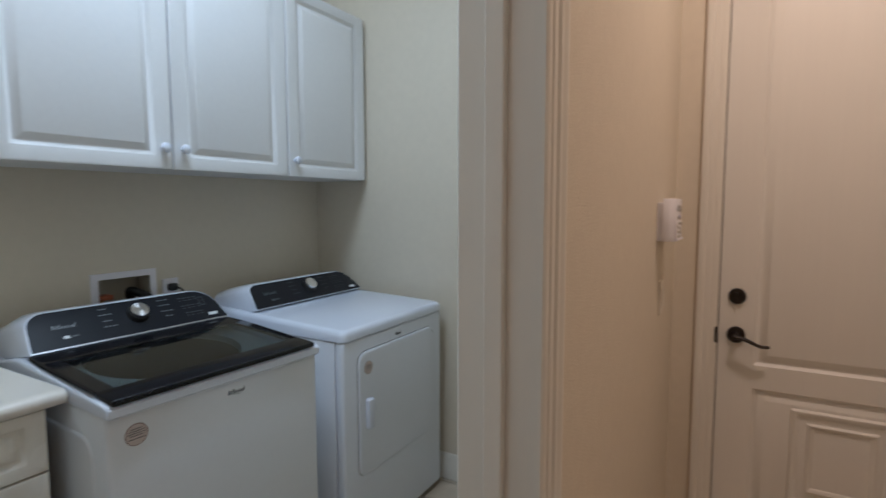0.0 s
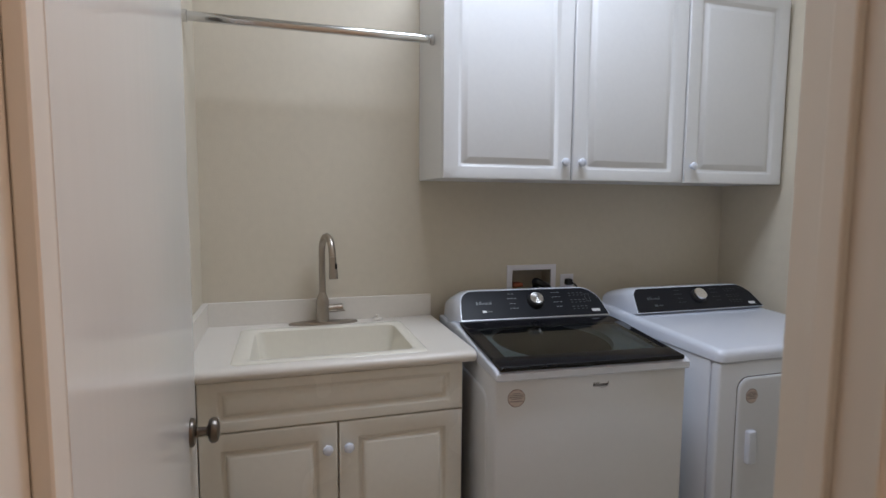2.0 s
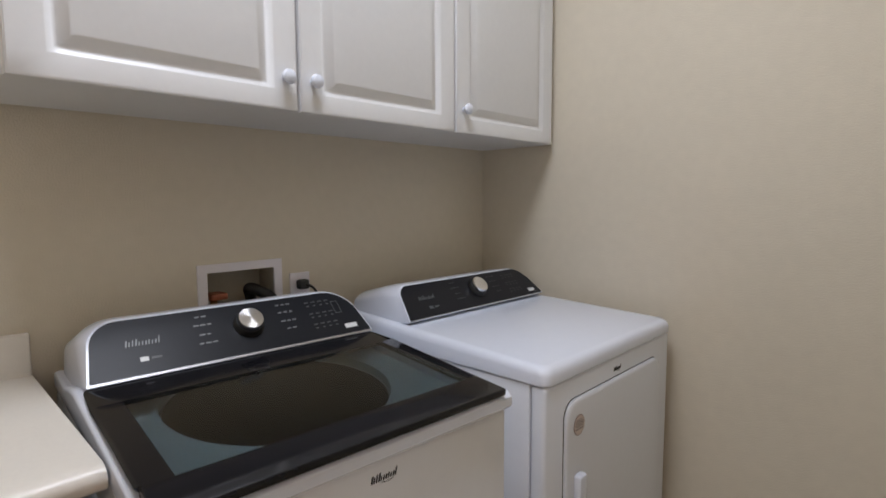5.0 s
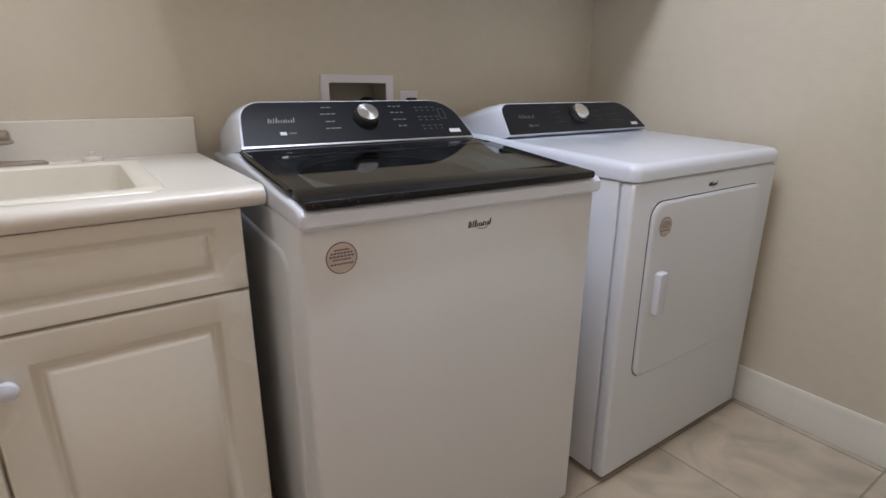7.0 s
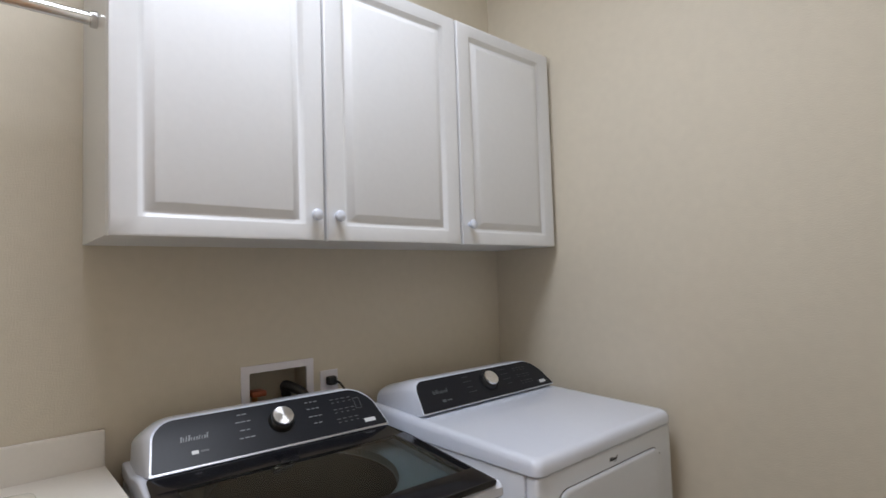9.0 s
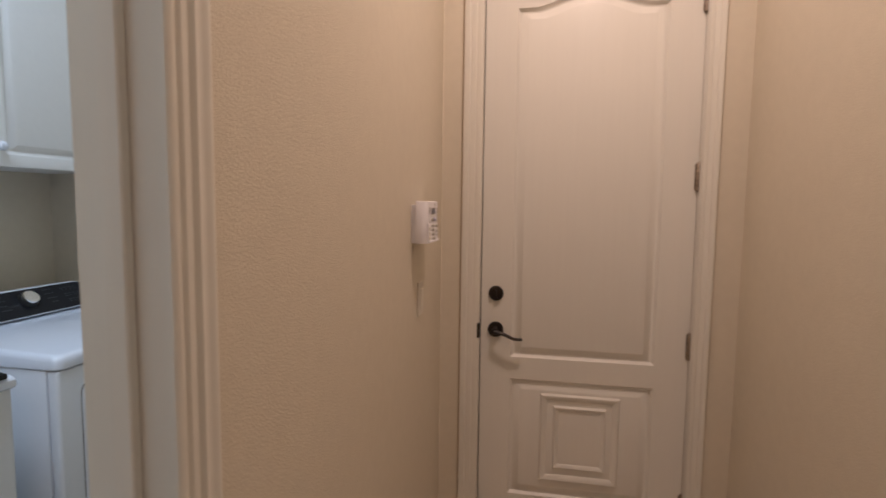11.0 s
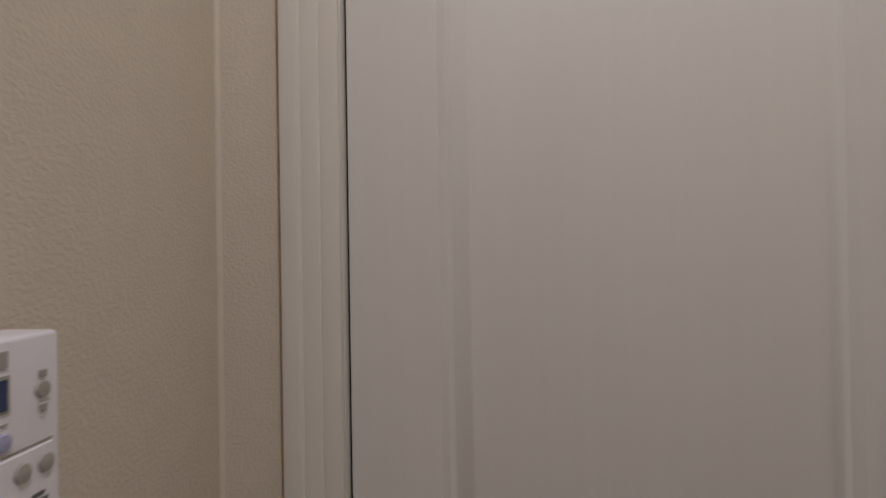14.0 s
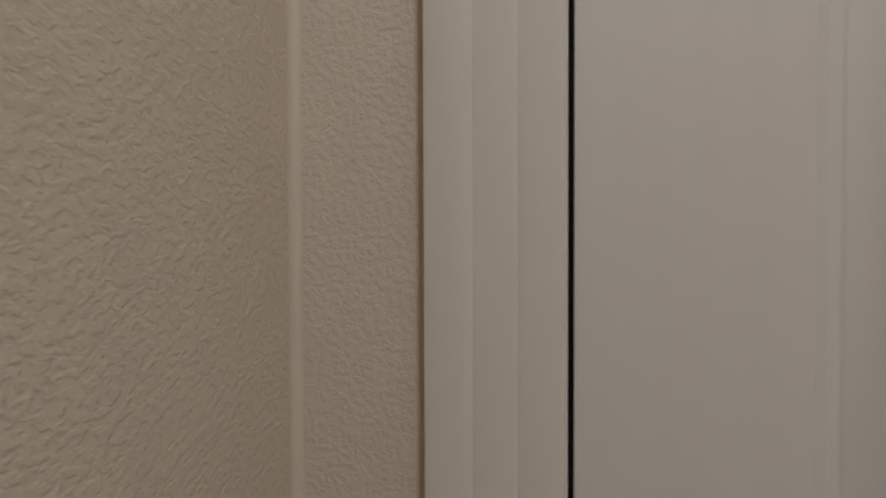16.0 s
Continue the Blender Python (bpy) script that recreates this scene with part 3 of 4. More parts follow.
# hanging rod between the side wall and the cabinet
rod = thing("hanging_rod", (0.237, 1.645, 2.057), "oval chrome clothes rod between wall and cabinet", "clothes rod")
part("bar", tube([(0.237, SIDE + 0.004, 2.057), (0.237, 2.0895, 2.057)], 0.0165, 20, squash=(0.55, 1.0)), CHROME, rod, "", True)
for y in (2.074, SIDE + 0.001):
    part("socket", tube([(0.237, y, 2.057), (0.237, y + 0.0145, 2.057)], 0.0215, 20, squash=(0.62, 1.0)), CHROME, rod, "", True)

# ---- laundry: sink unit ----
KT = 0.925
unit = thing("sink_cabinet", (0.3, 1.65, 0), "cream raised-panel base cabinet under the laundry sink", "cabinet")
FX = 0.594
part("body", box(0.02, SIDE + 0.003, 0.095, FX - 0.021, 2.099, 0.700, 0.001, 1), BASECAB, unit)
part("rail", box(0.50, SIDE + 0.003, 0.702, FX - 0.021, 2.099, KT - 0.041, 0.001, 1), BASECAB, unit)
part("side_panel", box(0.02, 2.081, 0.702, 0.498, 2.099, KT - 0.041, 0.001, 1), BASECAB, unit)
part("toe_kick", box(0.06, SIDE + 0.003, 0.0, 0.51, 2.095, 0.094, 0.001, 1), BASECAB, unit)
part("filler", box(FX - 0.0195, SIDE + 0.003, 0.095, FX - 0.0015, 1.255, KT - 0.043, 0.001, 1), BASECAB, unit)
part("drawer_front", panelled(to_front(FX), 1.258, 2.099, 0.7235, KT - 0.042, 0.019, [(1.312, 2.054, 0.755, KT - 0.070)], profile=BOLD, edge=0.004), BASECAB, unit, "", True)
for a, e, k in ((1.258, 1.6725, 1), (1.6775, 2.099, -1)):
    d = part("door", panelled(to_front(FX), a, e, 0.105, 0.7195, 0.019, [(a + 0.060, e - 0.058, 0.160, 0.667)], profile=BOLD, edge=0.006), BASECAB, unit, "", True)
    ball_knob(d, FX + 0.0005, e - 0.032 if k > 0 else a + 0.030, 0.638)

top = thing("countertop", (0.3, 1.68, KT), "cream cultured marble countertop with backsplash", "countertop")
SX0, SX1, SY0, SY1 = 0.150, 0.545, 1.395, 1.952
nose = [(0.585, KT), (0.592, KT - 0.0005), (0.603, KT - 0.003), (0.611, KT - 0.009), (0.615, KT - 0.018), (0.613, KT - 0.029), (0.606, KT - 0.037), (0.597, KT - 0.040), (0.585, KT - 0.040)]
slabm = prism([Vector((x, SIDE + 0.002, z)) for x, z in nose], (0, 2.142 - SIDE - 0.002, 0))
for x0, x1, y0, y1 in ((0.020, SX0, SIDE + 0.022, 2.142), (SX1, 0.585, SIDE + 0.002, 2.142), (SX0, SX1, SIDE + 0.022, SY0), (SX0, SX1, SY1, 2.142)):
    slabm = box(x0, y0, KT - 0.038, x1, y1, KT, bm=slabm)
part("slab", slabm, COUNTER, top, "", True)
part("backsplash", box(0.001, SIDE + 0.002, KT - 0.03, 0.0198, 2.142, 1.021, 0.003), COUNTER, top)
ends = [(0.0202, KT - 0.03), (0.584, KT - 0.03), (0.584, KT + 0.0005), (0.603, KT + 0.0005)] + [(0.573 + 0.030 * math.cos(a), 0.990 + 0.030 * math.sin(a)) for a in (math.pi / 2 * k / 6 for k in range(7))] + [(0.0202, 1.020)]
part("side_splash", prism([Vector((x, SIDE + 0.001, z)) for x, z in ends], (0, 0.0205, 0)), COUNTER, top)

sink = thing("laundry_sink", (0.34, 1.67, KT), "deep cream drop-in laundry sink in the countertop", "sink")


def ring_at(x0, x1, y0, y1, r, z):
    return [Vector((a, b, z)) for a, b in rounded(x0, x1, y0, y1, r)]


rings = [ring_at(0.105, 0.578, 1.350, 1.985, 0.030, KT + 0.0005), ring_at(0.107, 0.576, 1.352, 1.983, 0.030, KT + 0.003), ring_at(0.113, 0.570, 1.358, 1.977, 0.030, KT + 0.005),
         ring_at(0.130, 0.556, 1.378, 1.962, 0.030, KT + 0.0055), ring_at(0.150, 0.543, 1.398, 1.948, 0.032, KT + 0.005), ring_at(0.158, 0.538, 1.405, 1.942, 0.034, KT + 0.001),
         ring_at(0.162, 0.535, 1.410, 1.938, 0.036, KT - 0.02), ring_at(0.176, 0.522, 1.430, 1.920, 0.045, KT - 0.18), ring_at(0.200, 0.500, 1.460, 1.892, 0.05, KT - 0.215), ring_at(0.30, 0.40, 1.62, 1.72, 0.03, KT - 0.222)]
part("bowl", loft(rings, cap=(False, True)), SINKM, sink, "", True)
part("drain", lathe((0.35, 1.67, KT - 0.2215), (0, 0, 1), ((0.045, 0), (0.045, 0.003), (0.036, 0.004), (0.03, 0.001)), 24), CHROME, sink, "", True)

fau = thing("kitchen_faucet", (0.066, 1.665, KT), "brushed nickel gooseneck pull-down faucet with deck plate", "faucet")
part("deck_plate", loft([[Vector((0.066 + 0.031 * s * math.sin(a), 1.668 + 0.140 * s * math.cos(a) * (1 - 0.0 * abs(math.sin(a))), KT + z)) for a in (2 * math.pi * i / 40 for i in range(40))] for s, z in ((1, 0.0005), (1, 0.006), (0.96, 0.0095), (0.7, 0.011))]), NICKEL, fau, "", True)
part("base", lathe((0.066, 1.665, KT + 0.0105), (0, 0, 1), ((0.027, 0), (0.0265, 0.05), (0.026, 0.085), (0.022, 0.100), (0.0165, 0.112), (0.0145, 0.120)), 28), NICKEL, fau, "", True)
dx, dy = 0.971, 0.24
neck = [(0.066, 1.665, KT + 0.125), (0.066, 1.665, KT + 0.22), (0.066, 1.665, KT + 0.302)]
for k in range(1, 12):
    a = math.pi * k / 12
    r = 0.064
    neck.append((0.066 + dx * r * (1 - math.cos(a)), 1.665 + dy * r * (1 - math.cos(a)), KT + 0.302 + r * math.sin(a)))
neck.append((0.066 + dx * 0.131, 1.665 + dy * 0.131, KT + 0.290))
part("neck", tube(neck, 0.0135, 18), NICKEL, fau, "", True)
h0 = Vector((0.066 + dx * 0.1315, 1.665 + dy * 0.1315, KT + 0.289))
hd = Vector((0.12 * dx, 0.12 * dy, -0.99)).normalized()
head = part("spray_head", lathe(h0, hd, ((0.0142, 0), (0.0148, 0.002), (0.0142, 0.004), (0.0150, 0.03), (0.0175, 0.068), (0.0180, 0.082), (0.0160, 0.085), (0.0, 0.085)), 24), NICKEL, fau, "", True)
part("spray_button", box(h0.x + 0.016, h0.y + 0.008, h0.z - 0.044, h0.x + 0.024, h0.y + 0.016, h0.z - 0.022, 0.003), BLACKR, head, "black button")
han = part("handle_stem", lathe((0.066, 1.688, KT + 0.062), (0.05, 1, 0.05), ((0.0165, 0), (0.0165, 0.034), (0.0155, 0.035), (0.0165, 0.036), (0.0165, 0.056), (0.013, 0.060), (0.0, 0.0605)), 24), NICKEL, fau, "", True)
part("lever", box(0.070, 1.722, KT + 0.052, 0.092, 1.754, KT + 0.059, 0.003), NICKEL, han)
cap = thing("hole_cover", (0.03, 1.895, KT), "small cream plastic hole cover on the countertop", "hole cover")
part("disc", lathe((0.05, 1.895, KT + 0.0003), (0, 0, 1), ((0.023, 0), (0.023, 0.004), (0.020, 0.008), (0.009, 0.010), (0.008, 0.021), (0.0, 0.0225)), 22), COUNTER, cap, "", True)

# switch on the side wall
sw = thing("wall_switch", (0.298, SIDE, 1.2), "ivory rocker switch on the laundry side wall", "switch")
part("plate", box(0.262, SIDE + 0.0003, 1.164, 0.334, SIDE + 0.006, 1.281, 0.002), IVORY, sw)
part("rocker", box(0.282, SIDE + 0.0062, 1.189, 0.314, SIDE + 0.010, 1.256, 0.0015), IVORY, sw)

# washer box in the back wall
wb = thing("washer_outlet_box", (0, 2.643, 1.03), "white recessed washing machine outlet box with valves", "outlet box")
B0, B1, BZ0, BZ1 = 2.516, 2.769, 0.915, 1.136
fr = None
for y0, z0, y1, z1 in ((B0, BZ1 - 0.024, B1, BZ1), (B0, BZ0, B1, BZ0 + 0.024), (B0, BZ0 + 0.024, B0 + 0.026, BZ1 - 0.024), (B1 - 0.026, BZ0 + 0.024, B1, BZ1 - 0.024)):
    fr = box(0.0003, y0, z0, 0.007, y1, z1, bm=fr)
part("frame", fr, PLASTIC, wb)
ins = box(-0.1, 2.5365, 0.9355, -0.094, 2.7495, 1.1145)
for y0, z0, y1, z1 in ((2.5365, 0.9355, 2.5405, 1.1145), (2.7455, 0.9355, 2.7495, 1.1145), (2.541, 1.110, 2.745, 1.1145), (2.541, 0.9355, 2.745, 0.940)):
    ins = box(-0.0935, y0, z0, -0.001, y1, z1, bm=ins)
part("shell", ins, GALV, wb)
v1 = part("valve", lathe((-0.06, 2.585, 0.9405), (0, 0, 1), ((0.012, 0), (0.012, 0.03), (0.016, 0.032), (0.016, 0.05), (0.010, 0.053), (0.010, 0.085)), 16), BRASS, wb, "brass valve", True)
part("valve_handle", box(-0.072, 2.560, 1.0265, -0.02, 2.612, 1.046, 0.006), RED, v1, "red handle")
v2 = part("valve", lathe((-0.06, 2.69, 0.9405), (0, 0, 1), ((0.012, 0), (0.012, 0.03), (0.016, 0.032), (0.016, 0.05), (0.010, 0.053), (0.010, 0.08)), 16), BRASS, wb, "brass valve", True)
hose = thing("drain_hose", (0.01, 2.69, 0.95), "black rubber hose hooked into the outlet box", "hose")
part("pipe", tube(smooth_path(((-0.05, 2.700, 0.96), (-0.045, 2.690, 1.020), (-0.02, 2.675, 1.052), (0.018, 2.690, 1.045), (0.045, 2.715, 1.02), (0.055, 2.725, 0.95), (0.055, 2.72, 0.70))), 0.0165, 12), BLACKR, hose, "", True)
out = thing("power_outlet", (0, 2.836, 1.03), "white wall outlet with a black plug", "outlet")
part("plate", box(0.0003, 2.796, 0.972, 0.006, 2.866, 1.086, 0.002), PLASTIC, out)
part("plug", box(0.0062, 2.815, 1.035, 0.036, 2.848, 1.065, 0.006), BLACKR, out, "black plug")
part("cord", tube(smooth_path(((0.034, 2.835, 1.05), (0.05, 2.85, 1.04), (0.052, 2.872, 1.00), (0.048, 2.88, 0.93), (0.045, 2.875, 0.7))), 0.004, 8), BLACKR, out, "black cord", True)


# ---- laundry: washer and dryer ----
def console_outline(y0, y1, lean0, lean1, r0, r1, height, foot, head, inset, offset):
    """The sloping console face as a ring of places: foot and head are (x, z) of its lower and upper edge."""
    a, b = Vector((foot[0], 0, foot[1])), Vector((head[0], 0, head[1]))
    s = (b - a).normalized()
    nrm = Vector((s.z, 0, -s.x))
    L = (b - a).length
    out = []
    w = (y1 - y0) - 2 * inset
    ring = rounded(0, w, 0, L - inset * 2, (0.004, 0.004, r1, r0), 7)
    for u, v in ring:
        k = v / L
        lo, hi = y0 + inset + lean0 * k, y1 - inset - lean1 * k
        y = lo + (hi - lo) * (u / w)
        p = a + s * (v + inset) + nrm * offset
        out.append(Vector((p.x, y, p.z)))
    return out, s, nrm


def print_bar(parent, place, s, y_w, v_h, nrm, mat, name="print"):
    """A flat bar of printing on a sloping face, y_w wide and v_h tall."""
    c = Vector(place)
    o = [c + Vector((0, y_w / 2 * i, 0)) + s * (v_h / 2 * j) for i, j in ((-1, -1), (1, -1), (1, 1), (-1, 1))]
    return part(name, prism(o, nrm * 0.0006), mat, parent)


def console(parent, y0, y1, foot, head, body_y, lean0, lean1, r0, r1, dial_y, big):
    """White shell, black face, dial and prints."""
    ring, s, nrm = console_outline(y0 - 0.002, y1 + 0.002, lean0, lean1, r0 + 0.002, r1 + 0.002, 0, foot, head, 0.0, 0.0)
    wide, s, nrm = console_outline(body_y[0], body_y[1], lean0 * 0.5, lean1 * 0.5, r0 + 0.03, r1 + 0.03, 0, foot, head, 0.0, 0.0)
    soft, mid, back = [], [], []
    for p, q in zip(ring, wide):
        k = (p.z - foot[1]) / (head[1] - foot[1])
        soft.append(Vector((p.x - 0.010, p.y * 0.6 + q.y * 0.4, p.z + 0.002 * k - 0.006 * (1 - k))))
        mid.append(Vector((p.x - 0.040 - 0.045 * k, q.y, p.z + 0.004 * k - 0.012)))
        back.append(Vector((0.085, q.y, foot[1] - 0.06 + 0.115 * k)))
    shell = part("console_shell", loft([ring, soft, mid, back]), ENAMEL, parent, "", True)
    face, s, nrm = console_outline(y0, y1, lean0, lean1, r0, r1, 0, foot, head, 0.003, 0.0008)
    f2 = [p + nrm * 0.0022 for p in face]
    panel = part("console_face", loft([face, f2]), BLACKP, parent, "glossy black control panel", True)
    L = math.hypot(head[0] - foot[0], head[1] - foot[1])
    at = lambda y, k: Vector((foot[0], y, foot[1])) + s * (L * k) + nrm * 0.0031
    base = part("dial_base", lathe(at(dial_y, 0.55), nrm, ((0.036, 0), (0.0355, 0.006), (0.031, 0.0135)), 36), BLACKR, panel, "black dial base", True)
    dial = part("dial", lathe(Vector((0, 0, 0)) + root_place(base), (0, 0, 1), ((0.0295, 0), (0.0295, 0.010), (0.028, 0.0125), (0.004, 0.0135), (0.0, 0.0135)), 40), SPUN, base, "turned aluminium dial", True)
    dial.matrix_basis = Matrix.Translation(at(dial_y, 0.55) + nrm * 0.0142 - root_place(base)) @ nrm.to_track_quat("Z", "Y").to_matrix().to_4x4()
    logo = PRINT if big else DIMPRINT
    w = y1 - y0
    for i, k in enumerate((1.2, 0.9, 1.2, 1.3, 0.7, 0.75, 0.7, 0.9, 0.7, 0.75, 1.3)):
        c = at(y0 + w * 0.115 + i * 0.0062, 0.50)
        h, t = 0.0125 * k, 0.0034 if i % 3 == 0 else 0.0025
        part("badge_stroke", prism([c + Vector((0, u, 0)) + s * v for u, v in ((0, 0), (t, 0), (t + h * 0.22, h), (h * 0.22, h))], nrm * 0.0006), logo, panel)
    print_bar(panel, at(y0 + w * 0.16, 0.26), s, 0.016, 0.010, nrm, LABEL if big else DIMPRINT)
    print_bar(panel, at(y0 + w * 0.195, 0.26), s, 0.020, 0.005, nrm, DIMPRINT)
    ink = PRINT if big else FAINT
    rnd = random.Random(4)
    for k in (0.84, 0.68, 0.50, 0.34):
        for side in (-1, 1):
            c, n = dial_y + side * 0.100, rnd.choice((2, 3))
            for i in range(n):
                print_bar(panel, at(c + (i - (n - 1) / 2) * 0.0145, k), s, rnd.uniform(0.008, 0.013), 0.0030, nrm, ink)
    for i in range(4):
        for k in (0.80, 0.55, 0.32):
            print_bar(panel, at(dial_y + 0.165 + i * 0.019, k), s, 0.011, 0.0028, nrm, DIMPRINT if big else FAINT)
            print_bar(panel, at(dial_y + 0.165 + i * 0.019, k - 0.08), s, 0.007, 0.0028, nrm, DIMPRINT if big else FAINT)
    if big:
        for dy in (-0.009, 0.009):
            print_bar(panel, at(dial_y + 0.243 + dy, 0.62), s, 0.0015, 0.040, nrm, DIMPRINT)
        for dk in (0.49, 0.75):
            print_bar(panel, at(dial_y + 0.243, dk), s, 0.018, 0.0015, nrm, DIMPRINT)
    print_bar(panel, at(y1 - 0.055, 0.17), s, 0.036, 0.013, nrm, LABEL, "rating_label")
    return shell


def sticker(parent, x, y, z, r):
    st = part("sticker", lathe((x, y, z), (1, 0, 0), ((r, 0), (r, 0.0006)), 32), STICKR, parent, "round printed sticker")
    part("sticker_face", lathe((x + 0.0007, y, z), (1, 0, 0), ((r * 0.93, 0), (r * 0.93, 0.0004)), 32), STICK, st)
    for i, k in enumerate((0.52, 0.32, 0.12, -0.08, -0.36)):
        w = r * (0.5, 0.72, 0.8, 0.6, 0.74)[i]
        for j in range(7):
            a = y - w + 2 * w * (j + 0.12) / 7
            part("ink", box(x + 0.0012, a, z + r * k - r * 0.055, x + 0.0015, a + 2 * w / 7 * 0.72, z + r * k + r * 0.055), INK, st)
    return st


def badge(parent, x, y, z, width, high):
    """A maker's badge as a row of plain slanted strokes over a thin swash."""
    step = width / 11
    for i, k in enumerate((1.2, 0.9, 1.2, 1.3, 0.7, 0.75, 0.7, 0.9, 0.7, 0.75, 1.3)):
        y0, lean, w = y - width / 2 + i * step, high * 0.22 * k, step * (0.40 if i % 3 else 0.58)
        part("badge_stroke", prism([Vector((x, y0 + u, z - high / 2 + v)) for u, v in ((0, 0), (w, 0), (w + lean, high * k), (lean, high * k))], (0.0012, 0, 0)), DARKLOGO, parent)
    part("badge_swash", tube([(x + 0.0006, y - width * 0.1 + width * 0.45 * k / 8, z - high * 0.72 - high * 0.22 * math.sin(math.pi * k / 8)) for k in range(9)], 0.0006, 6), DARKLOGO, parent)


W0, W1 = 2.138, 2.833
washer = thing("washing_machine", (0.45, (W0 + W1) / 2, 0), "white top-loading washing machine with dark glass lid", "washing machine")
shellb = box(0.06, W0 + 0.004, 0.02, 0.826, W1 - 0.004, 0.885, 0.012, 3)
bmesh.ops.delete(shellb, geom=[f for f in shellb.faces if f.normal.z > 0.99 and f.calc_center_median().z > 0.88], context="FACES")
part("cabinet", shellb, ENAMELS, washer, "", True)
part("side_panel", loft([[Vector((x, W0 + 0.004 - w, z)) for x, z in rounded(0.12 + i, 0.755 - i, 0.09 + i, 0.815 - i, 0.05, 6)] for i, w in ((0, -0.001), (0.004, 0.0035), (0.012, 0.005))]), ENAMELS, washer, "", True)
# sloping top deck, as a frame round the lid opening
side = ((0.060, 0.8865), (0.836, 0.8770), (0.8430, 0.8835), (0.8425, 0.902), (0.832, 0.912), (0.815, 0.915), (0.40, 0.945), (0.33, 0.949), (0.27, 0.942), (0.20, 0.925), (0.060, 0.925))


def deck_bar(y0, y1, pts):
    return prism([Vector((x, y0, z)) for x, z in pts], (0, y1 - y0, 0))


deck = deck_bar(W0 + 0.001, W0 + 0.058, side)
deck = join(deck, deck_bar(W1 - 0.058, W1 - 0.001, side))
deck = join(deck, deck_bar(W0 + 0.058, W1 - 0.058, ((0.785, 0.8865), (0.836, 0.8770), (0.8430, 0.8835), (0.8425, 0.902), (0.832, 0.912), (0.815, 0.915), (0.785, 0.9165))))
deck = join(deck, deck_bar(W0 + 0.058, W1 - 0.058, ((0.060, 0.8865), (0.235, 0.8865), (0.235, 0.925), (0.060, 0.925))))
bmesh.ops.remove_doubles(deck, verts=deck.verts, dist=0.0002)
bmesh.ops.bevel(deck, geom=[e for e in deck.edges if all(abs(v.co.y - W0 - 0.001) < 1e-4 for v in e.verts) or all(abs(v.co.y - W1 + 0.001) < 1e-4 for v in e.verts)], offset=0.009, segments=3, affect="EDGES", profile=0.5)
part("top_deck", deck, ENAMEL, washer, "", True)
# inner deck seen through the glass, with the tub mouth
hole, outer = [], []
for i in range(48):
    a = 2 * math.pi * i / 48
    hole.append((0.507 + 0.228 * math.cos(a), (W0 + W1) / 2 - 0.008 + 0.230 * math.sin(a)))
    c, s_ = math.cos(a), math.sin(a)
    m_ = 1 / max(abs(c) / 0.268, abs(s_) / 0.293)
    outer.append((0.507 + c * m_, (W0 + W1) / 2 + s_ * m_))
slope = lambda x: 0.922 - (x - 0.60) * 0.072
part("tub_cover", loft([[Vector((x, y, slope(x) - 0.012)) for x, y in outer], [Vector((x, y, slope(x) - 0.016)) for x, y in hole], [Vector((x, y, slope(x) - 0.035)) for x, y in hole]], cap=(False, False)), DECK, washer, "pale blue-grey tub cover", True)
# tub walls coloured near-black in place of the shade under the lid
part("tub", loft([[Vector((0.507 + (x - 0.507) * 0.98, (W0 + W1) / 2 + (y - (W0 + W1) / 2) * 0.98, slope(x) - 0.036)) for x, y in hole], [Vector((x, (W0 + W1) / 2 + (y - (W0 + W1) / 2) * 1.0, 0.70)) for x, y in hole], [Vector((0.507 + (x - 0.507) * 0.9, (W0 + W1) / 2 + (y - (W0 + W1) / 2) * 0.9, 0.55)) for x, y in hole]], cap=(False, True)), TUB, washer, "steel tub, near-black for the shade inside it", True)
L0, L1, LB, LF = 2.150, 2.805, 0.372, 0.846
lz = lambda x: 0.9605 - (x - 0.372) * 0.072
fr = None
for x0, x1, y0, y1 in ((LB, 0.462, L0, L1), (0.762, LF, L0, L1), (0.462, 0.762, L0, L0 + 0.046), (0.462, 0.762, L1 - 0.038, L1)):
    o = [Vector((x0, y0, lz(x0))), Vector((x1, y0, lz(x1))), Vector((x1, y1, lz(x1))), Vector((x0, y1, lz(x0)))]
    low = 0.012 if x1 < LF else 0.016
    b2 = prism(o, (0, 0, -low))
    fr = join(fr, b2)
bmesh.ops.remove_doubles(fr, verts=fr.verts, dist=0.0002)
outer_edges = [e for e in fr.edges if all(abs(v.co.y - L0) < 1e-4 for v in e.verts) or all(abs(v.co.y - L1) < 1e-4 for v in e.verts) or all(abs(v.co.x - LF) < 1e-4 for v in e.verts)]
bmesh.ops.bevel(fr, geom=outer_edges, offset=0.005, segments=2, affect="EDGES", profile=0.5)
lidf = part("lid", fr, BLACKG, washer, "glossy black lid frame", True)
part("lid_glass", prism([Vector((x, y, lz(x) - 0.0003)) for x, y in ((0.4625, L0 + 0.0465), (0.7615, L0 + 0.0465), (0.7615, L1 - 0.0385), (0.4625, L1 - 0.0385))], (0, 0, -0.005)), TINT, lidf, "tinted glass window")
part("trim_strip", prism([Vector((0.3715, L0 + 0.006, 0.9615)), Vector((0.368, L0 + 0.006, 0.9655)), Vector((0.368, L1 - 0.002, 0.9655)), Vector((0.3715, L1 - 0.002, 0.9615))], (0.002, 0, 0.0015)), SILVER, washer, "thin silver strip")
console(washer, 2.159, 2.808, (0.366, 0.963), (0.262, 1.062), (W0 + 0.017, W1 - 0.016), 0.020, 0.028, 0.050, 0.070, 2.493, True)
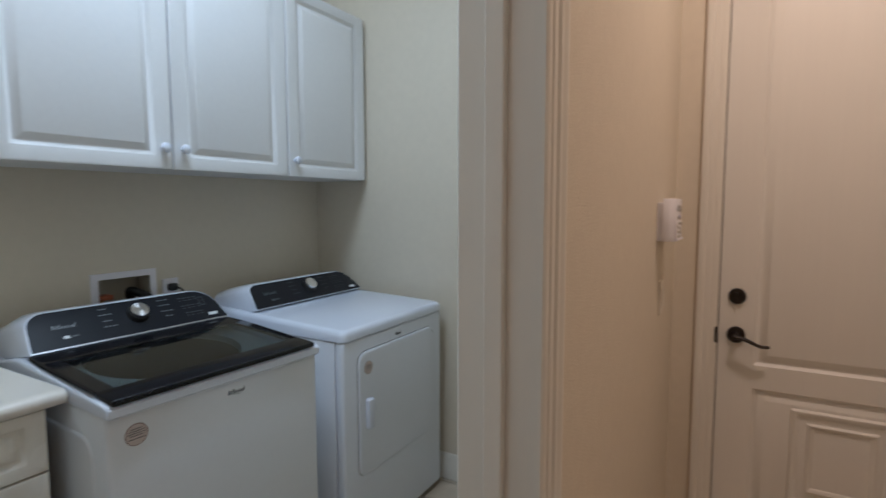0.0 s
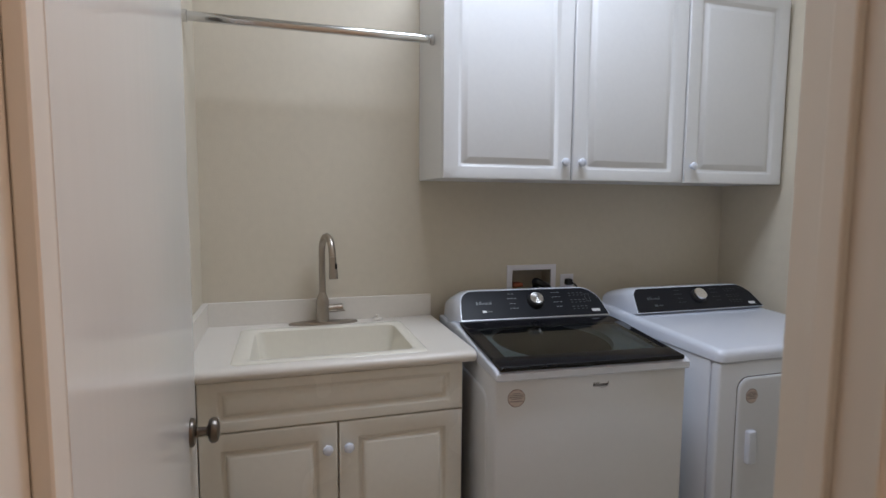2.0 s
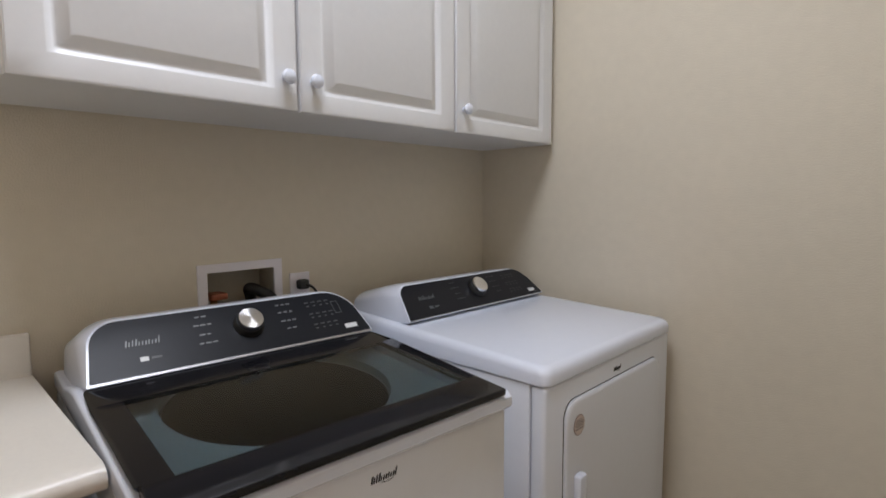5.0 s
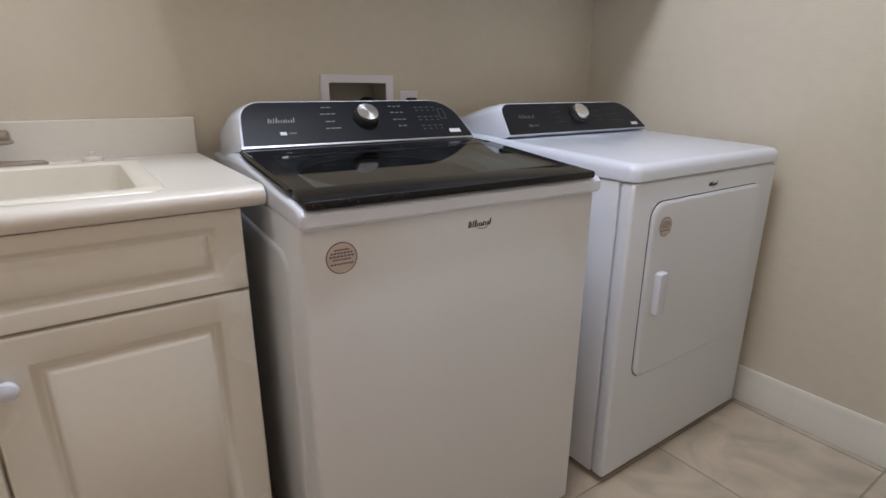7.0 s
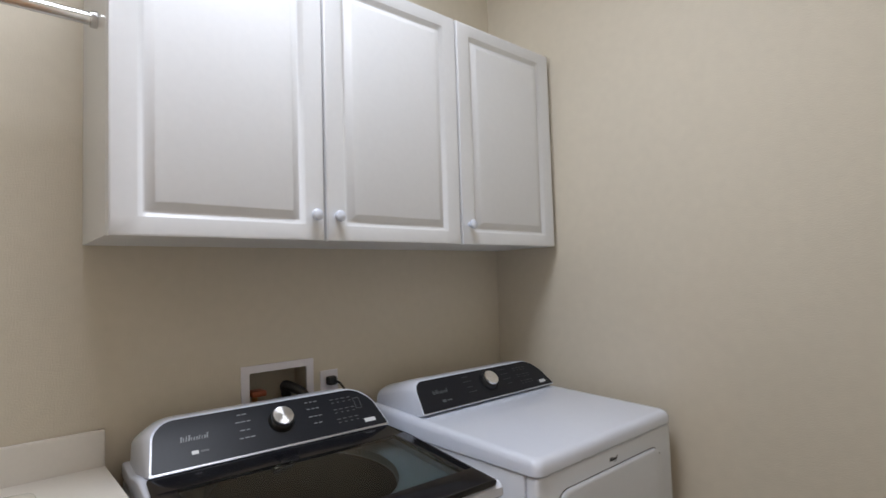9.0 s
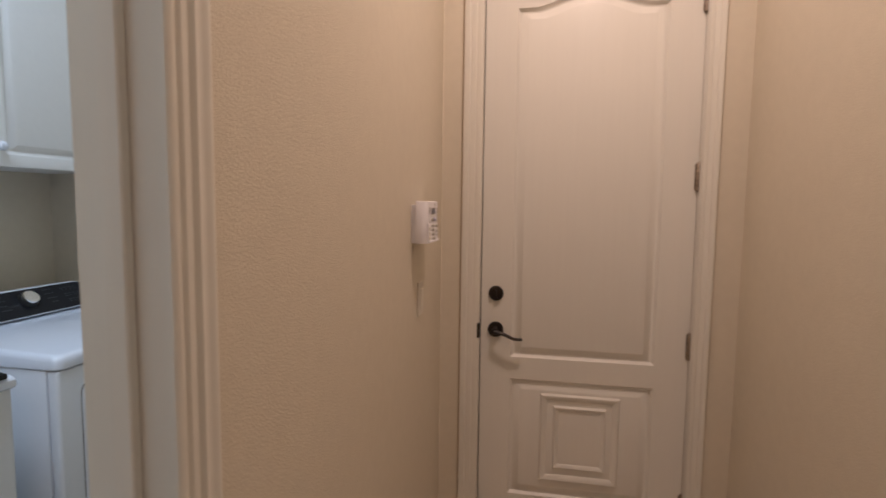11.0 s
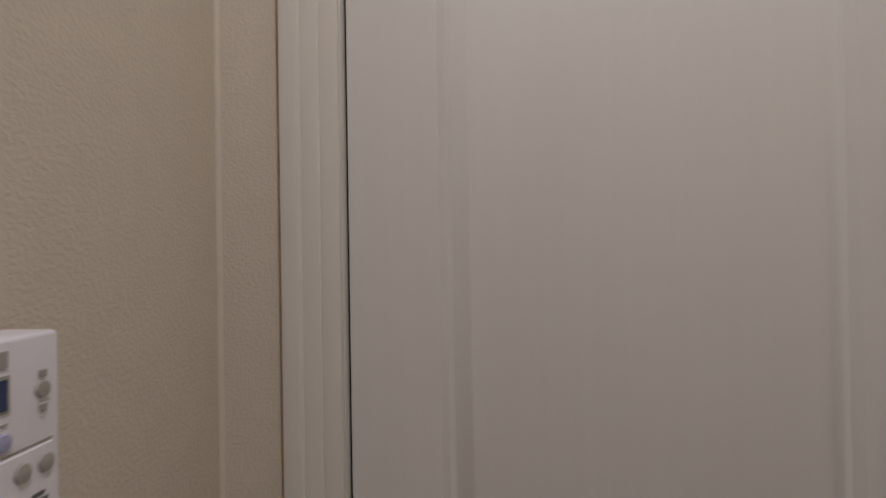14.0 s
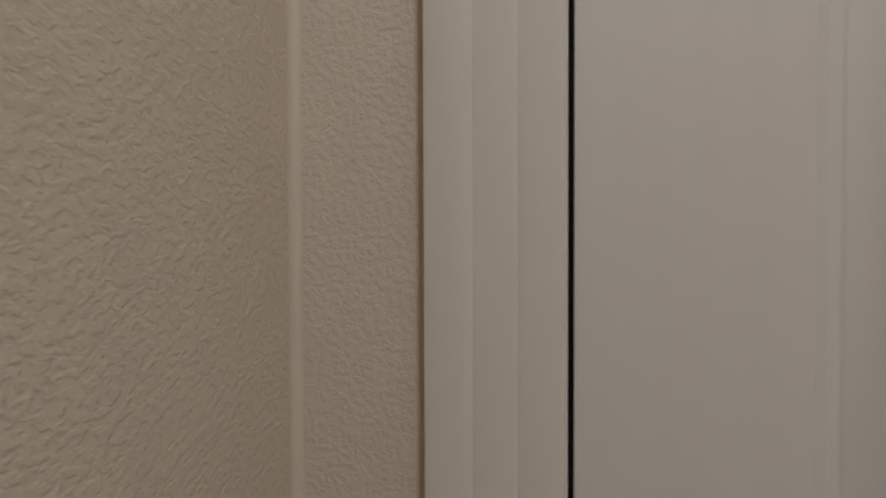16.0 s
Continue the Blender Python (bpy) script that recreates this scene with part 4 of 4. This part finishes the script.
sticker(washer, 0.8262, 2.213, 0.818, 0.029)
badge(washer, 0.8262, 2.506, 0.841, 0.056, 0.011)
# it stands a little askew to the wall
washer.location = (0.4326, 2.503, 0)
washer.rotation_euler = (0, 0, radians(-3.2))

E0, E1 = 2.950, 3.680
dryer = thing("dryer", (0.45, (E0 + E1) / 2, 0), "white front-loading clothes dryer beside the washer", "dryer")
part("side_shell", box(0.06, E0 + 0.003, 0.022, 0.796, E1 - 0.003, 0.880, 0.004, 2), ENAMELD, dryer, "", True)
part("front_panel", box(0.7985, E0 + 0.003, 0.022, 0.840, E1 - 0.003, 0.880, 0.010, 3), ENAMELD, dryer, "", True)
for y in (E0 + 0.05, E1 - 0.09):
    for x in (0.12, 0.74):
        part("foot", lathe((x, y + 0.02, 0.0), (0, 0, 1), ((0.018, 0), (0.018, 0.015), (0.008, 0.016), (0.008, 0.026)), 12), BLACKR, dryer)
part("foot", lathe((0.74, W0 + 0.06, 0.0), (0, 0, 1), ((0.018, 0), (0.018, 0.015), (0.008, 0.016), (0.008, 0.026)), 12), BLACKR, washer)
part("foot", lathe((0.74, W1 - 0.06, 0.0), (0, 0, 1), ((0.018, 0), (0.018, 0.015), (0.008, 0.016), (0.008, 0.026)), 12), BLACKR, washer)
part("foot", lathe((0.14, W0 + 0.06, 0.0), (0, 0, 1), ((0.018, 0), (0.018, 0.015), (0.008, 0.016), (0.008, 0.026)), 12), BLACKR, washer)
part("foot", lathe((0.14, W1 - 0.06, 0.0), (0, 0, 1), ((0.018, 0), (0.018, 0.015), (0.008, 0.016), (0.008, 0.026)), 12), BLACKR, washer)
rings = []
for d, z0, z1 in ((0.004, 0.8815, 0.8815), (0.0, 0.885, 0.886), (0.0, 0.905, 0.935), (0.004, 0.917, 0.948), (0.012, 0.9235, 0.9545), (0.024, 0.9255, 0.9565)):
    rings.append([Vector((x, y, z1 + (z0 - z1) * min(max((x - 0.37) / 0.47, 0), 1))) for x, y in rounded(0.06 + d, 0.846 - d, E0 + d, E1 - d, (0.012, 0.026, 0.026, 0.012), 6)])
part("top_panel", loft(rings), ENAMEL, dryer, "", True)
console(dryer, E0 + 0.022, E1 - 0.022, (0.366, 0.957), (0.276, 1.048), (E0 + 0.024, E1 - 0.020), 0.028, 0.040, 0.035, 0.060, 3.326, False)
door_out = rounded(3.032, 3.588, 0.322, 0.826, (0.04, 0.04, 0.045, 0.045), 7)
# dark plate whose rim is the painted shadow line round the door
part("door_gap_shade", prism([Vector((0.8395, y, z)) for y, z in door_out], (0.0012, 0, 0)), GAP, dryer)
dd = part("dryer_door", loft([[Vector((0.841 + w, y, z)) for y, z in rounded(3.032 + i, 3.588 - i, 0.322 + i, 0.826 - i, (0.04, 0.04, 0.045, 0.045), 7)] for i, w in ((0.0022, 0), (0.0022, 0.006), (0.005, 0.0088), (0.012, 0.010))]), ENAMELD, dryer, "white dryer door", True)
part("handle", loft([[Vector((0.8512 + w, y, z)) for y, z in rounded(3.070 + i, 3.107 - i, 0.512 + i, 0.634 - i, 0.008, 4)] for i, w in ((0, 0), (0.0, 0.012), (0.003, 0.017), (0.009, 0.0185))]), ENAMEL, dd, "white plastic grip", True)
# dark bars painted for the shade in the hinge slots
for z in (0.755, 0.455):
    part("hinge_slot", box(0.8385, 3.590, z - 0.045, 0.8425, 3.594, z + 0.045, 0.001, 1), GAP, dryer)
sticker(dryer, 0.8516, 3.088, 0.758, 0.026)
badge(dryer, 0.8402, 3.312, 0.846, 0.042, 0.009)

# ---- hall: keypad, switch, hook rack ----
key = thing("alarm_keypad", (WOUT, 3.29, 1.35), "white wall-mounted alarm keypad with blue display", "alarm keypad")
part("back_plate", box(WOUT + 0.0003, 3.240, 1.282, WOUT + 0.016, 3.376, 1.403, 0.002), PLASTIC, key)
K0, K1, KZ0, KZ1, KX = 3.229, 3.394, 1.281, 1.415, 1.929
prof = [(WOUT + 0.0165, K0 + 0.003), (KX - 0.022, K0), (KX - 0.012, K0 + 0.004), (KX - 0.004, K0 + 0.014), (KX - 0.001, K0 + 0.022), (KX, K0 + 0.032), (KX, K1 - 0.004), (KX - 0.004, K1), (WOUT + 0.0165, K1)]
kb_ = prism([Vector((x, y, KZ0)) for x, y in prof], (0, 0, KZ1 - KZ0))
bmesh.ops.bevel(kb_, geom=[e for e in kb_.edges if abs(e.verts[0].co.z - e.verts[1].co.z) < 1e-5], offset=0.003, segments=2, affect="EDGES", profile=0.5)
part("housing", kb_, PLASTIC, key, "", True)
FACE = KX + 0.0003
part("display", box(FACE, 3.298, 1.3745, FACE + 0.0010, 3.358, 1.392), LCD, key, "dark blue display")
part("display_rim", box(FACE - 0.0002, 3.296, 1.3725, FACE + 0.0004, 3.360, 1.394), KEYGREY, key)
# sloping flap of the lower half: flush at its top, standing out at its foot
flap = [(KX - 0.002, 1.347), (FACE, 1.347), (FACE + 0.0012, 1.3455), (FACE + 0.0035, 1.290), (FACE + 0.0075, 1.288), (FACE + 0.0075, 1.284), (KX - 0.002, 1.283)]
part("lower_flap", prism([Vector((x, 3.250, z)) for x, z in flap], (0, K1 - 0.003 - 3.250, 0)), PLASTIC, key)
part("flap_gap", box(FACE, 3.2495, 1.3475, FACE + 0.0006, K1 - 0.003, 1.3488), KEYGREY, key)
on_flap = lambda z: FACE + 0.0012 + 0.0023 * (1.3455 - z) / 0.0555
for i in range(4):
    part("function_key", lathe((FACE, 3.304 + i * 0.0168, 1.3565), (1, 0, 0), ((0.0055, 0), (0.0050, 0.002), (0.0, 0.0026)), 12, squash=1.0), KEYGREY if i < 2 else KEYBLUE, key)
    part("key_caption", box(FACE, 3.300 + i * 0.0168, 1.3655, FACE + 0.0003, 3.308 + i * 0.0168, 1.3668), KEYGREY, key)
for i in range(3):
    for j in range(4):
        z = 1.337 - j * 0.0140
        part("number_key", lathe((on_flap(z), 3.302 + i * 0.0160, z), (1, 0, 0), ((0.0054, 0), (0.0050, 0.002), (0.0, 0.0027)), 12), KEYGREY, key)
for i in range(2):
    part("side_key", lathe((on_flap(1.335), 3.366 + i * 0.0175, 1.335), (1, 0, 0), ((0.0060, 0), (0.0055, 0.002), (0.0, 0.0027)), 12), KEYGREY, key)
for j in range(3):
    z = 1.292 + j * 0.0155
    part("emergency_key", box(on_flap(z) - 0.001, 3.255, z, on_flap(z) + 0.0018, 3.271, z + 0.012, 0.0012, 1), IVORY, key)
    part("key_caption", box(on_flap(z) + 0.0019, 3.258, z + 0.004, on_flap(z) + 0.0022, 3.267, z + 0.008), KEYGREY, key)
for y, z in ((3.273, 1.386), (3.374, 1.309)):
    x = FACE if z > 1.35 else on_flap(z) - 0.0002
    for j, w in enumerate((0.005, 0.009, 0.010, 0.009, 0.005)):
        part("speaker_slot", box(x, y - w + 0.0012 * (j - 2), z - 0.010 + j * 0.0045, x + 0.0007, y + w + 0.0012 * (j - 2), z - 0.0078 + j * 0.0045), INK, key)
part("indicator", lathe((FACE, 3.384, 1.380), (1, 0, 0), ((0.0055, 0), (0.0050, 0.0016), (0.0, 0.002)), 14), KEYGREY, key)
for z in (1.390, 1.369):
    part("arrow_key", box(FACE, 3.381, z - 0.0025, FACE + 0.0014, 3.387, z + 0.0025, 0.0006, 1), KEYGREY, key)
part("emblem", box(FACE, 3.351, 1.398, FACE + 0.0004, 3.359, 1.408), KEYGREY, key)
key.location.z -= 0.0015
for ob in key.children:
    if ob.name.split(".")[0] not in ("housing", "back_plate"):
        ob.location.y -= 0.007

hs = thing("wall_switch", (WOUT, 3.366, 1.084), "ivory dimmer switch under the alarm keypad", "switch")
part("plate", box(WOUT + 0.0003, 3.330, 1.026, WOUT + 0.005, 3.402, 1.142, 0.002), IVORY, hs)
part("rocker", box(WOUT + 0.0052, 3.349, 1.050, WOUT + 0.0095, 3.383, 1.117, 0.002), IVORY, hs)

RX = HALLR - 0.0195
rack = thing("hook_rack", (HALLR, 2.3, 1.17), "reddish wooden coat rack with bronze hooks and amber knobs", "coat rack")
part("board", box(RX, 1.95, 1.148, HALLR - 0.0003, 2.752, 1.232, 0.0045, 2), WOOD, rack, "stained wooden board")


def rack_hook(y):
    plate = part("hook_plate", lathe((RX - 0.0003, y, 1.190), (-1, 0, 0), ((0.0265, 0), (0.0265, 0.003), (0.024, 0.008), (0.018, 0.013), (0.009, 0.0165), (0.0, 0.0175)), 24), BRONZE, rack, "", True)
    up = smooth_path(((RX - 0.006, y, 1.203), (RX - 0.024, y, 1.223), (RX - 0.049, y, 1.233), (RX - 0.075, y, 1.241), (RX - 0.091, y, 1.255), (RX - 0.098, y, 1.272), (RX - 0.0965, y, 1.299)))
    part("arm", tube(up, 0.0054, 10), BRONZE, plate, "", True)
    dn = smooth_path(((RX - 0.006, y, 1.174), (RX - 0.013, y, 1.160), (RX - 0.025, y, 1.151), (RX - 0.049, y, 1.147), (RX - 0.062, y, 1.148)))
    part("arm", tube(dn, 0.0054, 10), BRONZE, plate, "", True)
    for b, ax in (((RX - 0.0965, y, 1.299), (0.14, 0.0, 1)), ((RX - 0.062, y, 1.148), (-1, 0.0, 0.06))):
        part("collar", lathe(b, ax, ((0.0055, -0.009), (0.0085, -0.002), (0.009, 0.003), (0.0, 0.0035)), 14), BRONZE, plate, "", True)
        b = Vector(b) + Vector(ax).normalized() * 0.0038
        k = part("amber_knob", lathe(b, ax, ((0.008, 0), (0.012, 0.002), (0.021, 0.006), (0.0235, 0.010), (0.021, 0.0145), (0.011, 0.018), (0.0, 0.0185)), 12), AMBER, plate, "faceted amber glass knob")
        part("finial", lathe(Vector(b) + Vector(ax).normalized() * 0.0187, ax, ((0.005, 0), (0.004, 0.003), (0.0, 0.004)), 8), BRONZE, k)


rack_hook(2.642)
rack_hook(2.342)

# ---- floor tiles ----
TS, GAPW = 0.457, 0.005
mesh_tile = bpy.data.meshes.new("tile")
bt = box(-TS / 2 + GAPW / 2, -TS / 2 + GAPW / 2, -0.003, TS / 2 - GAPW / 2, TS / 2 - GAPW / 2, 0.0, 0.0012, 1)
bt.to_mesh(mesh_tile)
bt.free()
mesh_tile.materials.append(TILE)
floor = bpy.data.objects["floor"]
rnd = random.Random(7)
for i in range(8):
    for j in range(-5, 8):
        cx, cy = 0.145 + i * TS + 0.0, 3.245 + TS / 2 + (j - 6) * TS
        if cx - TS / 2 > HALLR or cy - TS / 2 > END + 0.1 or cy + TS / 2 < HALLB:
            continue
        if cx + TS / 2 < WIN and cy + TS / 2 < SIDE:
            continue
        t_ = new("tile", mesh_tile)
        t_.parent = floor
        t_.matrix_basis = pose(cx, cy, -0.0008 + rnd.uniform(-0.0003, 0.0003), 0, 0, 90 * rnd.randrange(4))
